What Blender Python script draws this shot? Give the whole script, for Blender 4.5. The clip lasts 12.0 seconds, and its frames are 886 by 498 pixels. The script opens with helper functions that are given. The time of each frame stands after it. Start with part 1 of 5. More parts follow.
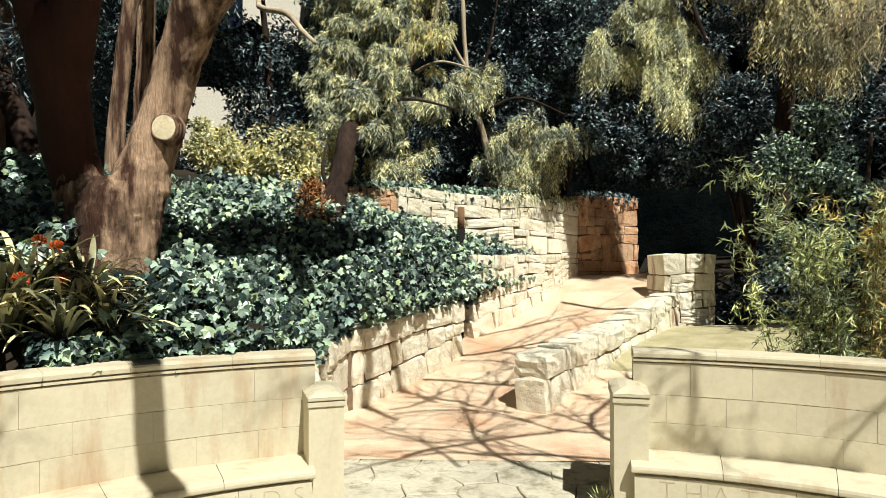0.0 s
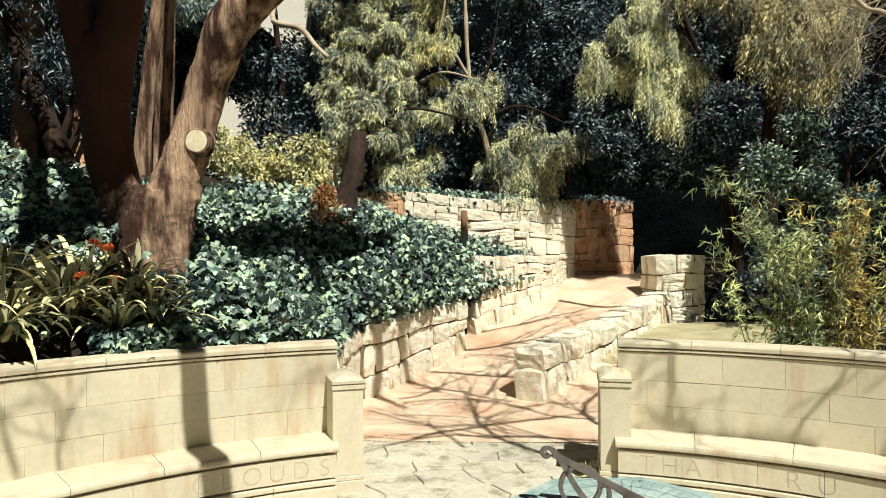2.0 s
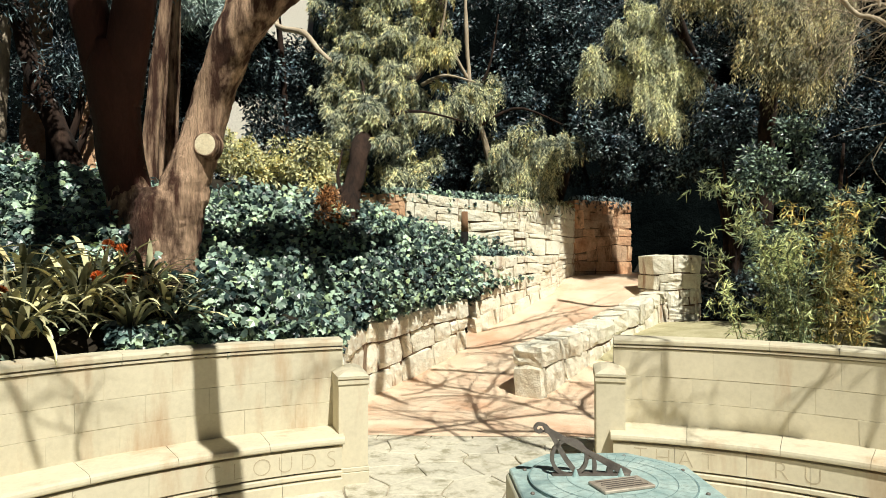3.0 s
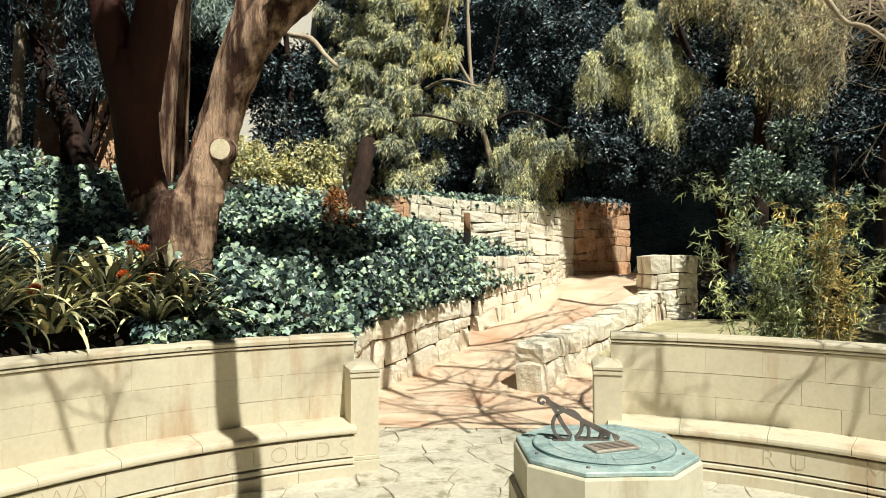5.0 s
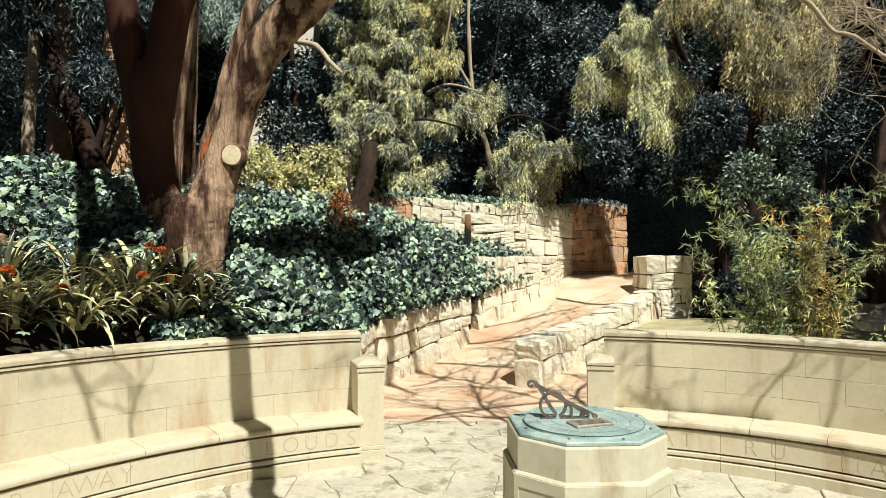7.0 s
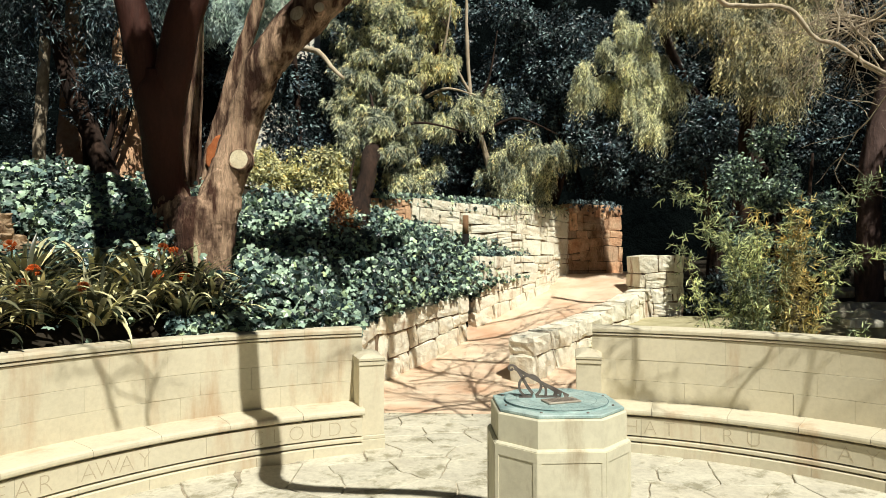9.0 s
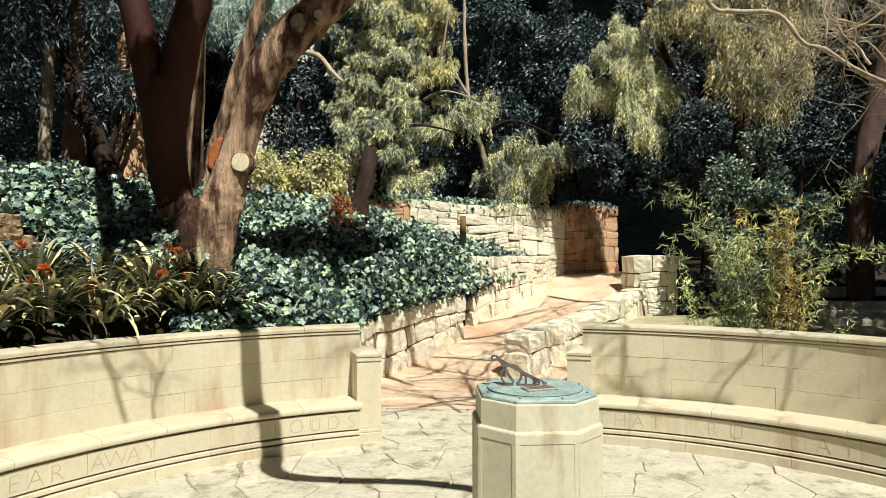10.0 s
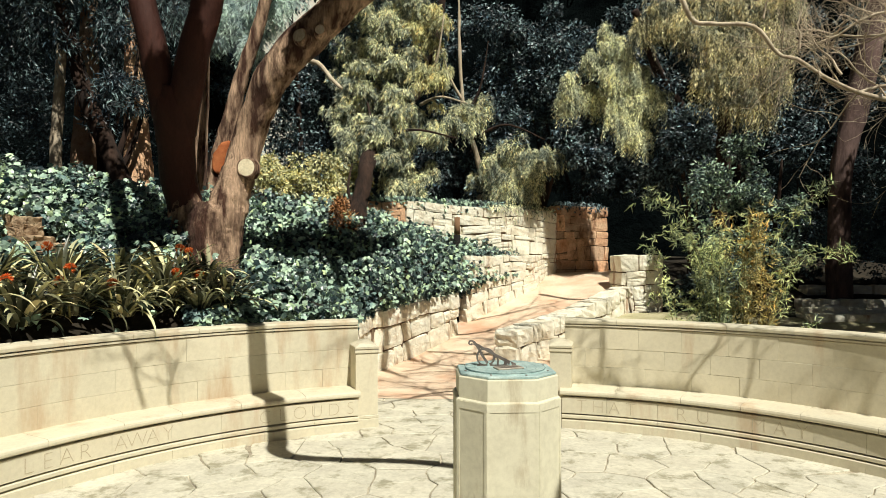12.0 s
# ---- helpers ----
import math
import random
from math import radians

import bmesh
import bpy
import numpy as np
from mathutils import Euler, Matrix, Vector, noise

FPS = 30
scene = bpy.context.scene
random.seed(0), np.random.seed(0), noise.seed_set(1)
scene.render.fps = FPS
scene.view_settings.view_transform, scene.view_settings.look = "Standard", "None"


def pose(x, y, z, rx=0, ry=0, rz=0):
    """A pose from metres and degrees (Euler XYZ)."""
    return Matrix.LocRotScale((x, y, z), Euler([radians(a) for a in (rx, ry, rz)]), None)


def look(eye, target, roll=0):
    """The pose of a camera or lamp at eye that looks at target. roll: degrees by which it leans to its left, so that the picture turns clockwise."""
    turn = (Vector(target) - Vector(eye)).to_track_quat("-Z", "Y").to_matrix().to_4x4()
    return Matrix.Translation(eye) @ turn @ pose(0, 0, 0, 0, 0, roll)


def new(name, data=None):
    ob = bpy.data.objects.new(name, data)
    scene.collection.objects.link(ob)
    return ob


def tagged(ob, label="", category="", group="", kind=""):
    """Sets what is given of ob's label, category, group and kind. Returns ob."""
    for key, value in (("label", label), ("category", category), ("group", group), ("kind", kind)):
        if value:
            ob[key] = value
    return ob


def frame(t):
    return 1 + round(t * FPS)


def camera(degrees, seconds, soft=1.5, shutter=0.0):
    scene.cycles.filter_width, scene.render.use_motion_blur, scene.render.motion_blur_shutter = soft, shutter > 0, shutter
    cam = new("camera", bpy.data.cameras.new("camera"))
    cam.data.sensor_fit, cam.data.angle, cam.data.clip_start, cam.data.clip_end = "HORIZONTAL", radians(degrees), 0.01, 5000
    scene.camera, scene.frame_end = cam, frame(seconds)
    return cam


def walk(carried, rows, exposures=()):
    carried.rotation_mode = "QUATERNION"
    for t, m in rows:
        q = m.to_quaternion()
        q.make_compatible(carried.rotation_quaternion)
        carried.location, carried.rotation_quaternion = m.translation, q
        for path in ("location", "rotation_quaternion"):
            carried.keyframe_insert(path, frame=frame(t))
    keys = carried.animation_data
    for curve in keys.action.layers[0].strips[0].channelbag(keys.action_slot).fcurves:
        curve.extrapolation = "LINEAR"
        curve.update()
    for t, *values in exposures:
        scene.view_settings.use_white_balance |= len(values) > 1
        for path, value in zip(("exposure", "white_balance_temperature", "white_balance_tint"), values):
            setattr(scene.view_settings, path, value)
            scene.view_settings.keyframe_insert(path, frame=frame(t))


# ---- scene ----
cam = camera(68.57, 12.0, 0.7)
PATH = [
    (0, (-0.313, -0.885, 1.769), (-0.426, 1.112, 1.791), -0.1),
    (0.5, (-0.311, -1.073, 1.772), (-0.425, 0.924, 1.794), -0.1),
    (1, (-0.314, -1.24, 1.773), (-0.43, 0.756, 1.796), -0.1),
    (1.5, (-0.314, -1.385, 1.775), (-0.431, 0.611, 1.798), -0.1),
    (2, (-0.321, -1.514, 1.778), (-0.439, 0.483, 1.801), -0.1),
    (2.5, (-0.32, -1.62, 1.779), (-0.438, 0.376, 1.802), -0.1),
    (3, (-0.323, -1.717, 1.775), (-0.441, 0.28, 1.799), -0.1),
    (5, (-0.357, -2.023, 1.77), (-0.476, -0.027, 1.795), -0.1),
    (5.5, (-0.363, -2.093, 1.775), (-0.482, -0.097, 1.8), -0.1),
    (6, (-0.353, -2.175, 1.78), (-0.473, -0.179, 1.804), -0.1),
    (6.5, (-0.349, -2.265, 1.787), (-0.47, -0.269, 1.811), -0.1),
    (7, (-0.347, -2.351, 1.786), (-0.468, -0.355, 1.81), -0.1),
    (9, (-0.291, -2.707, 1.792), (-0.413, -0.711, 1.814), -0.1),
    (9.5, (-0.261, -2.809, 1.789), (-0.383, -0.813, 1.811), -0.1),
    (10, (-0.221, -2.925, 1.786), (-0.345, -0.929, 1.809), -0.1),
    (10.5, (-0.194, -3.032, 1.785), (-0.317, -1.036, 1.808), -0.1),
    (11, (-0.171, -3.15, 1.791), (-0.291, -1.154, 1.812), -0.1),
    (11.5, (-0.147, -3.291, 1.798), (-0.266, -1.295, 1.818), -0.1),
    (12, (-0.118, -3.46, 1.795), (-0.237, -1.464, 1.815), -0.1),
]
walk(cam, [(t, look(eye, target, roll)) for t, eye, target, roll in PATH], [(0, 0.31), (4, 0.28), (12, 0.24)])
# world, sun and exposure
SUN_AZ, SUN_EL = 152.0, 55.0          # degrees clockwise from +y, and above the horizon
world = bpy.data.worlds.new("world")
scene.world = world
world.use_nodes = True
wn = world.node_tree
wn.nodes.clear()
sky = wn.nodes.new("ShaderNodeTexSky")
sky.sky_type, sky.sun_disc = "NISHITA", False
sky.sun_elevation, sky.sun_rotation = radians(SUN_EL), radians(SUN_AZ)
sky.air_density, sky.dust_density = 1.0, 0.5
bg = wn.nodes.new("ShaderNodeBackground")
bg.inputs["Strength"].default_value = 0.006
wo = wn.nodes.new("ShaderNodeOutputWorld")
wn.links.new(sky.outputs[0], bg.inputs["Color"])
wn.links.new(bg.outputs[0], wo.inputs["Surface"])
sun = new("sun", bpy.data.lights.new("sun", "SUN"))
sun.data.energy, sun.data.angle, sun.data.color = 5.0, radians(0.5), (1.0, 0.975, 0.86)
TO_SUN = Vector((math.sin(radians(SUN_AZ)) * math.cos(radians(SUN_EL)), math.cos(radians(SUN_AZ)) * math.cos(radians(SUN_EL)), math.sin(radians(SUN_EL))))
sun.matrix_world = look(TO_SUN * 60, (0, 0, 0))

RNG = np.random.default_rng(7)
FLOOR = -0.06
CX, CY = 0.074, -0.376               # middle of the round court


# ---- materials ----
def ramp(nt, fac, stops):
    r = nt.nodes.new("ShaderNodeValToRGB")
    while len(r.color_ramp.elements) < len(stops):
        r.color_ramp.elements.new(0.5)
    for e, (p, c) in zip(r.color_ramp.elements, stops):
        e.position, e.color = p, (*c, 1)
    nt.links.new(fac, r.inputs["Fac"])
    return r.outputs["Color"]


def grain(nt, pos, scale, detail=6.0, rough=0.6, stretch=None):
    n = nt.nodes.new("ShaderNodeTexNoise")
    n.inputs["Scale"].default_value, n.inputs["Detail"].default_value, n.inputs["Roughness"].default_value = scale, detail, rough
    if stretch:
        m = nt.nodes.new("ShaderNodeMapping")
        m.inputs["Scale"].default_value = stretch
        nt.links.new(pos, m.inputs["Vector"])
        pos = m.outputs["Vector"]
    nt.links.new(pos, n.inputs["Vector"])
    return n.outputs["Fac"]


def blend(nt, kind, fac, a, b):
    m = nt.nodes.new("ShaderNodeMix")
    m.data_type, m.blend_type = "RGBA", kind
    for socket, value in ((m.inputs[0], fac), (m.inputs[6], a), (m.inputs[7], b)):
        if isinstance(value, (int, float)):
            socket.default_value = value
        elif isinstance(value, tuple):
            socket.default_value = (*value, 1)
        else:
            nt.links.new(value, socket)
    return m.outputs[2]


def surface(name, dark, light, scale=4.0, fine=45.0, rough=0.85, bump=0.3, stain=None, stain_scale=1.2, stain_at=(0.52, 0.68), vary=0.15, metal=0.0, stretch=None, bump_dist=0.01, spec=0.3, speck=0.55, drip=0.45, span=(0.3, 0.7)):
    """A mottled surface: two scales of grain, stains, a random shade for each piece, and fine relief."""
    m = bpy.data.materials.new(name)
    m.use_nodes = True
    nt = m.node_tree
    b = nt.nodes["Principled BSDF"]
    geo = nt.nodes.new("ShaderNodeNewGeometry")
    pos = geo.outputs["Position"]
    big, small = grain(nt, pos, scale, 5, 0.6, stretch), grain(nt, pos, fine, 4, 0.7, stretch)
    col = ramp(nt, big, [(span[0], dark), (span[1], light)])
    col = blend(nt, "MULTIPLY", speck, col, ramp(nt, small, [(0.3, (0.55, 0.53, 0.5)), (0.6, (1, 1, 1))]))
    if stain:
        s = grain(nt, pos, stain_scale, 7, 0.65, (1, 1, drip))
        col = blend(nt, "MIX", ramp(nt, s, [(stain_at[0], (0, 0, 0)), (stain_at[1], (0.85, 0.85, 0.85))]), col, stain)
    if vary:
        rnd = nt.nodes.new("ShaderNodeObjectInfo").outputs["Random"]
        col = blend(nt, "MULTIPLY", 1.0, col, ramp(nt, rnd, [(0, (1 - vary,) * 3), (1, (1 + vary * 0.25, 1, 1 - vary * 0.3))]))
    nt.links.new(col, b.inputs["Base Color"])
    b.inputs["Roughness"].default_value, b.inputs["Metallic"].default_value = rough, metal
    b.inputs["Specular IOR Level"].default_value = spec
    if bump:
        bp = nt.nodes.new("ShaderNodeBump")
        bp.inputs["Strength"].default_value, bp.inputs["Distance"].default_value = bump, bump_dist
        mid = grain(nt, pos, fine * 0.35, 8, 0.7, stretch)
        nt.links.new(mid, bp.inputs["Height"])
        nt.links.new(bp.outputs["Normal"], b.inputs["Normal"])
    return m


def leaf(name, low, high, rough=0.45, translucent=0.25, spec=0.4, odd=None, dark=0.3, by_object=False, patchy=0.7):
    """Leaves: every leaf of a cloud, or every object, takes its own shade; dark: the share of near-black leaves that
    stand in for shaded ones; odd: a rarer third colour.
    """
    m = bpy.data.materials.new(name)
    m.use_nodes = True
    nt = m.node_tree
    b = nt.nodes["Principled BSDF"]
    geo = nt.nodes.new("ShaderNodeNewGeometry")
    rnd = nt.nodes.new("ShaderNodeObjectInfo").outputs["Random"] if by_object else geo.outputs["Random Per Island"]
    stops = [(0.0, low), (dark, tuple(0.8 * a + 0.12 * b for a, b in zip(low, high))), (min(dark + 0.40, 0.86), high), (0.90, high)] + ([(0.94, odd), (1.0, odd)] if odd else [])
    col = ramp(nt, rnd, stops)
    # bluish darkening by clumps paints shaded gaps and lit tufts into the colour
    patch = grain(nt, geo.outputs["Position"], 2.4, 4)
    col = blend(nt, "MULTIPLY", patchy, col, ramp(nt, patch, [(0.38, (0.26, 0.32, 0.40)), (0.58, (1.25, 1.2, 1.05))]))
    nt.links.new(col, b.inputs["Base Color"])
    b.inputs["Roughness"].default_value = rough
    b.inputs["Specular IOR Level"].default_value = spec
    t = nt.nodes.new("ShaderNodeBsdfTranslucent")
    nt.links.new(col, t.inputs["Color"])
    mix = nt.nodes.new("ShaderNodeMixShader")
    mix.inputs[0].default_value = translucent
    nt.links.new(b.outputs[0], mix.inputs[1])
    nt.links.new(t.outputs[0], mix.inputs[2])
    nt.links.new(mix.outputs[0], nt.nodes["Material Output"].inputs["Surface"])
    return m


M_ASHLAR = surface("dressed_limestone", (0.58, 0.53, 0.40), (0.68, 0.63, 0.48), 0.9, 24, 0.9, 0.14, (0.44, 0.29, 0.17), 2.3, (0.55, 0.74), 0.05, speck=0.22, drip=0.22)
M_PEDESTAL = surface("stained_limestone", (0.62, 0.58, 0.44), (0.74, 0.71, 0.54), 1.5, 24, 0.9, 0.2, (0.34, 0.26, 0.16), 5.0, (0.55, 0.70), 0, speck=0.25, drip=0.25)
M_POINT = surface("fine_lime_joint", (0.50, 0.43, 0.31), (0.66, 0.60, 0.46), 3, 40, 0.95, 0.2, vary=0)
# darker stone tone that paints the shade inside carved letters
M_GROOVE_SHADE = surface("carved_groove_shade", (0.47, 0.40, 0.28), (0.56, 0.49, 0.36), 6, 60, 0.95, 0.1, vary=0)
M_ROUGH = surface("rough_limestone", (0.76, 0.68, 0.52), (0.92, 0.89, 0.75), 4.0, 26, 0.95, 0.8, (0.36, 0.20, 0.11), 3.2, (0.57, 0.67), 0.06, bump_dist=0.05, drip=0.25, speck=0.28, span=(0.32, 0.56))
M_RED = surface("rust_stained_limestone", (0.55, 0.29, 0.17), (0.90, 0.68, 0.48), 3.0, 22, 0.95, 1.0, (0.12, 0.055, 0.03), 2.3, (0.56, 0.66), 0.35, bump_dist=0.04)
M_MORTAR = surface("old_mortar", (0.13, 0.085, 0.055), (0.30, 0.22, 0.15), 5, 40, 1.0, 0.5, vary=0)
M_FLAG = surface("court_flagstone", (0.52, 0.49, 0.40), (0.68, 0.65, 0.53), 2.6, 22, 0.9, 0.5, (0.27, 0.25, 0.17), 4.6, (0.52, 0.64), 0.06, speck=0.45, drip=1.0)
M_JOINT = surface("earthy_joint", (0.17, 0.14, 0.10), (0.64, 0.58, 0.45), 3.2, 40, 1.0, 0.5, vary=0)
M_PATH = surface("path_grit", (0.68, 0.48, 0.34), (0.86, 0.71, 0.54), 1.6, 60, 0.97, 0.6, (0.60, 0.34, 0.21), 1.1, (0.48, 0.70), 0, drip=1.0)
# soil colour lowered to stand in for shade between the plants
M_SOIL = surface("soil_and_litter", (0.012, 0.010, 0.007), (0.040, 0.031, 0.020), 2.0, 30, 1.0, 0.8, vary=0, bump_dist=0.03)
M_GRASS = surface("dry_turf", (0.34, 0.31, 0.17), (0.56, 0.51, 0.33), 3.0, 60, 1.0, 0.6, vary=0)
M_BARK = surface("fibrous_tan_bark", (0.10, 0.046, 0.030), (0.78, 0.53, 0.36), 7.5, 55, 0.92, 1.0, (0.055, 0.024, 0.017), 2.4, (0.54, 0.62), 0, stretch=(1, 1, 0.16), bump_dist=0.10, drip=0.3, speck=0.6, span=(0.40, 0.62))
M_ROCK = surface("weathered_brown_rock", (0.30, 0.19, 0.11), (0.66, 0.50, 0.33), 5.0, 24, 0.95, 1.0, (0.07, 0.04, 0.025), 3.0, (0.55, 0.65), 0, bump_dist=0.05, drip=2.0)
# red-brown bark darkened so that its colour carries the left stems' shade
M_BARK_SHADED = surface("shaded_smooth_red_brown_bark", (0.028, 0.008, 0.006), (0.070, 0.022, 0.014), 2.4, 40, 0.7, 0.6, (0.11, 0.055, 0.036), 1.8, (0.60, 0.70), 0, stretch=(1, 1, 0.3), drip=0.3, bump_dist=0.03)
# bark darkened in colour in place of the shade round these trunks
M_BARK2 = surface("shade_dark_bark", (0.010, 0.007, 0.006), (0.060, 0.034, 0.024), 7.0, 30, 0.95, 0.9, vary=0, stretch=(1, 1, 0.3), bump_dist=0.03)
M_BARK3 = surface("pale_bare_wood", (0.38, 0.30, 0.21), (0.68, 0.58, 0.44), 5.0, 40, 0.9, 0.5, vary=0, stretch=(1, 1, 0.4))
M_CUT = surface("pale_sawn_wood", (0.62, 0.52, 0.34), (0.80, 0.72, 0.52), 7.0, 50, 0.85, 0.3, vary=0)
M_SCAR = surface("rust_red_bark", (0.34, 0.09, 0.03), (0.50, 0.17, 0.06), 9.0, 50, 0.9, 0.5, vary=0)
M_BRONZE = surface("verdigris_bronze", (0.28, 0.43, 0.43), (0.58, 0.70, 0.66), 9.0, 60, 0.5, 0.15, (0.14, 0.21, 0.22), 7.0, (0.54, 0.70), 0, metal=0.1, bump_dist=0.003)
M_GNOMON = surface("dark_bronze", (0.13, 0.11, 0.10), (0.29, 0.25, 0.22), 14.0, 80, 0.5, 0.2, vary=0, metal=0.5, bump_dist=0.003)
M_ENGRAVED = surface("engraved_bronze", (0.15, 0.24, 0.25), (0.30, 0.42, 0.42), 14.0, 80, 0.6, 0.1, vary=0)
M_COPPER = surface("worn_copper", (0.38, 0.32, 0.26), (0.54, 0.48, 0.40), 14.0, 80, 0.5, 0.15, vary=0, metal=0.3, bump_dist=0.003)
# grey-brown lowered in tone to carry the great trunk's deep shade
M_BARK_GREY = surface("grey_brown_bark", (0.06, 0.038, 0.034), (0.20, 0.13, 0.115), 4.0, 30, 0.9, 0.8, vary=0, stretch=(1, 1, 0.3), bump_dist=0.04)
M_POST = surface("weathered_timber", (0.16, 0.085, 0.045), (0.34, 0.20, 0.11), 8.0, 50, 0.9, 0.5, vary=0, stretch=(1, 1, 0.2))
# black of the post sleeve; on the trunk it stands in for shade
M_BLACK = surface("black_sleeve_and_shaded_trunk", (0.004, 0.0035, 0.003), (0.012, 0.010, 0.009), 8.0, 50, 0.9, 0.4, vary=0)
# low tones stand in for shaded leaves, high tones for sunlit faces
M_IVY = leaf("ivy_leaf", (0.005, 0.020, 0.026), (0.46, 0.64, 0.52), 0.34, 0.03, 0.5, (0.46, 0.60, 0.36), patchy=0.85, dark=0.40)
M_STRAP = leaf("strap_leaf", (0.006, 0.015, 0.008), (0.80, 0.76, 0.44), 0.30, 0.03, 0.6, (0.80, 0.68, 0.36), by_object=True, patchy=0.4, dark=0.38)
M_FLOWER = leaf("orange_petal", (0.62, 0.12, 0.03), (0.78, 0.24, 0.07), 0.6, 0.3, 0.2, dark=0.10)
M_WILLOW = leaf("hanging_leaf", (0.04, 0.075, 0.04), (0.92, 0.93, 0.62), 0.42, 0.10, 0.4, (0.90, 0.80, 0.46), patchy=0.65, dark=0.12)
M_WILLOW_DRY = leaf("yellowed_hanging_leaf", (0.06, 0.07, 0.03), (0.90, 0.84, 0.54), 0.45, 0.10, 0.35, (0.86, 0.70, 0.38), patchy=0.8, dark=0.26)
# tones raised so that the colour carries hazy light on high leaves
M_BLUELEAF = leaf("blue_green_hanging_leaf", (0.14, 0.22, 0.21), (0.72, 0.86, 0.82), 0.45, 0.30, 0.4, patchy=0.5, dark=0.08)
M_GOLD = leaf("yellow_green_leaf", (0.10, 0.12, 0.04), (0.88, 0.86, 0.52), 0.5, 0.20, 0.3, (0.90, 0.70, 0.30), patchy=0.6, dark=0.14)
M_PALELEAF = leaf("pale_bushy_leaf", (0.04, 0.075, 0.045), (0.90, 0.92, 0.66), 0.45, 0.12, 0.4, (0.92, 0.78, 0.42), patchy=0.85, dark=0.26)
# near-black and bluish: the thicket's inner shade is in the leaf colour
M_DARKLEAF = leaf("glossy_shaded_leaf", (0.003, 0.008, 0.012), (0.22, 0.33, 0.38), 0.40, 0.03, 0.45, patchy=0.95, dark=0.57)
M_BAMBOO = leaf("bamboo_leaf", (0.04, 0.08, 0.035), (0.70, 0.78, 0.42), 0.45, 0.10, 0.4, (0.74, 0.74, 0.36), dark=0.24)
M_BAMBOO_DRY = leaf("yellowed_bamboo_leaf", (0.16, 0.12, 0.035), (0.90, 0.74, 0.30), 0.5, 0.12, 0.3, (0.86, 0.52, 0.14), dark=0.12)
M_RUSTLEAF = leaf("rust_brown_leaf", (0.06, 0.025, 0.012), (0.52, 0.25, 0.10), 0.5, 0.10, 0.3, patchy=0.6, dark=0.3)
M_CANE = surface("bamboo_cane", (0.18, 0.17, 0.06), (0.36, 0.31, 0.12), 6, 40, 0.5, 0.2, vary=0)


# ---- building helpers ----
def part(name, bm, material, parent=None, label="", smooth=False):
    """Links a bmesh as one mesh object, under a thing or part where one is given."""
    me = bpy.data.meshes.new(name)
    bmesh.ops.recalc_face_normals(bm, faces=bm.faces)
    bm.to_mesh(me)
    bm.free()
    me.materials.append(material)
    if smooth:
        me.shade_smooth()
    ob = new(name, me)
    if parent:
        ob.parent = parent
    return tagged(ob, label)


def piece(name, me, parent, m):
    """One more object on a shared mesh, at the pose m."""
    ob = new(name, me)
    ob.parent = parent
    ob.matrix_basis = m
    return ob


def raw(name, verts, faces, material, parent=None, smooth=False):
    me = bpy.data.meshes.new(name)
    me.from_pydata(np.asarray(verts).tolist(), [], np.asarray(faces).tolist() if isinstance(faces, np.ndarray) else faces)
    me.materials.append(material)
    if smooth:
        me.shade_smooth()
    me.update()
    ob = new(name, me)
    if parent:
        ob.parent = parent
    return ob


def thing(name, label, category, group="", at=(0, 0, 0), kind=""):
    ob = new(name)
    ob.location = at
    ob.empty_display_size = 0.1
    return tagged(ob, label, category, group, kind)


def ring_at(r, a, z):
    """A point of the round court: a in degrees clockwise from +y."""
    return CX + r * math.sin(radians(a)), CY + r * math.cos(radians(a)), z


def sweep(profile, a0, a1, gap=0.003, step=2.0, wave=0.0):
    """A closed section (r, z) carried round the court from angle a0 to a1, capped at its ends."""
    bm = bmesh.new()
    rm = sum(p[0] for p in profile) / len(profile)
    g = math.degrees(gap / rm)
    lo, hi = min(a0, a1) + g, max(a0, a1) - g
    n = max(1, math.ceil((hi - lo) / step))
    rows = []
    for i in range(n + 1):
        a = lo + (hi - lo) * i / n
        rows.append([bm.verts.new(ring_at(r + wave * noise.noise((a * 0.9, r * 5, z * 5)), a, z)) for r, z in profile])
    k = len(profile)
    for p, q in zip(rows, rows[1:]):
        for j in range(k):
            bm.faces.new((p[j], p[(j + 1) % k], q[(j + 1) % k], q[j]))
    bm.faces.new(rows[0])
    bm.faces.new(rows[-1][::-1])
    return bm


def tube(bm, points, radii, segs=10, rough=0.0, seed=0, cap=True):
    """A limb along points with changing radius, its skin made uneven."""
    pts = [Vector(p) for p in points]
    loops = []
    up = Vector((0.31, 0.77, 0.2)).normalized()
    for i, p in enumerate(pts):
        d = (pts[min(i + 1, len(pts) - 1)] - pts[max(i - 1, 0)]).normalized()
        u = (up - d * up.dot(d)).normalized()
        up = u
        v = d.cross(u)
        loop = []
        for j in range(segs):
            a = 2 * math.pi * j / segs
            k = u * math.cos(a) + v * math.sin(a)
            w = radii[i] * (1 + rough * noise.noise(p * 1.7 / max(radii[i] * 4, 0.12) + k * 1.3 + Vector((seed, 0, 0))))
            loop.append(bm.verts.new(p + k * w))
        loops.append(loop)
    for a, b in zip(loops, loops[1:]):
        for j in range(segs):
            bm.faces.new((a[j], a[(j + 1) % segs], b[(j + 1) % segs], b[j]))
    if cap:
        bm.faces.new(loops[0][::-1])
        bm.faces.new(loops[-1])
    return bm


def curve_points(ctrl, n):
    """n + 1 points of a smooth line that passes the control points."""
    c = [Vector(p) for p in ctrl]
    out = []
    for i in range(n + 1):
        t = i / n * (len(c) - 1)
        k = min(int(t), len(c) - 2)
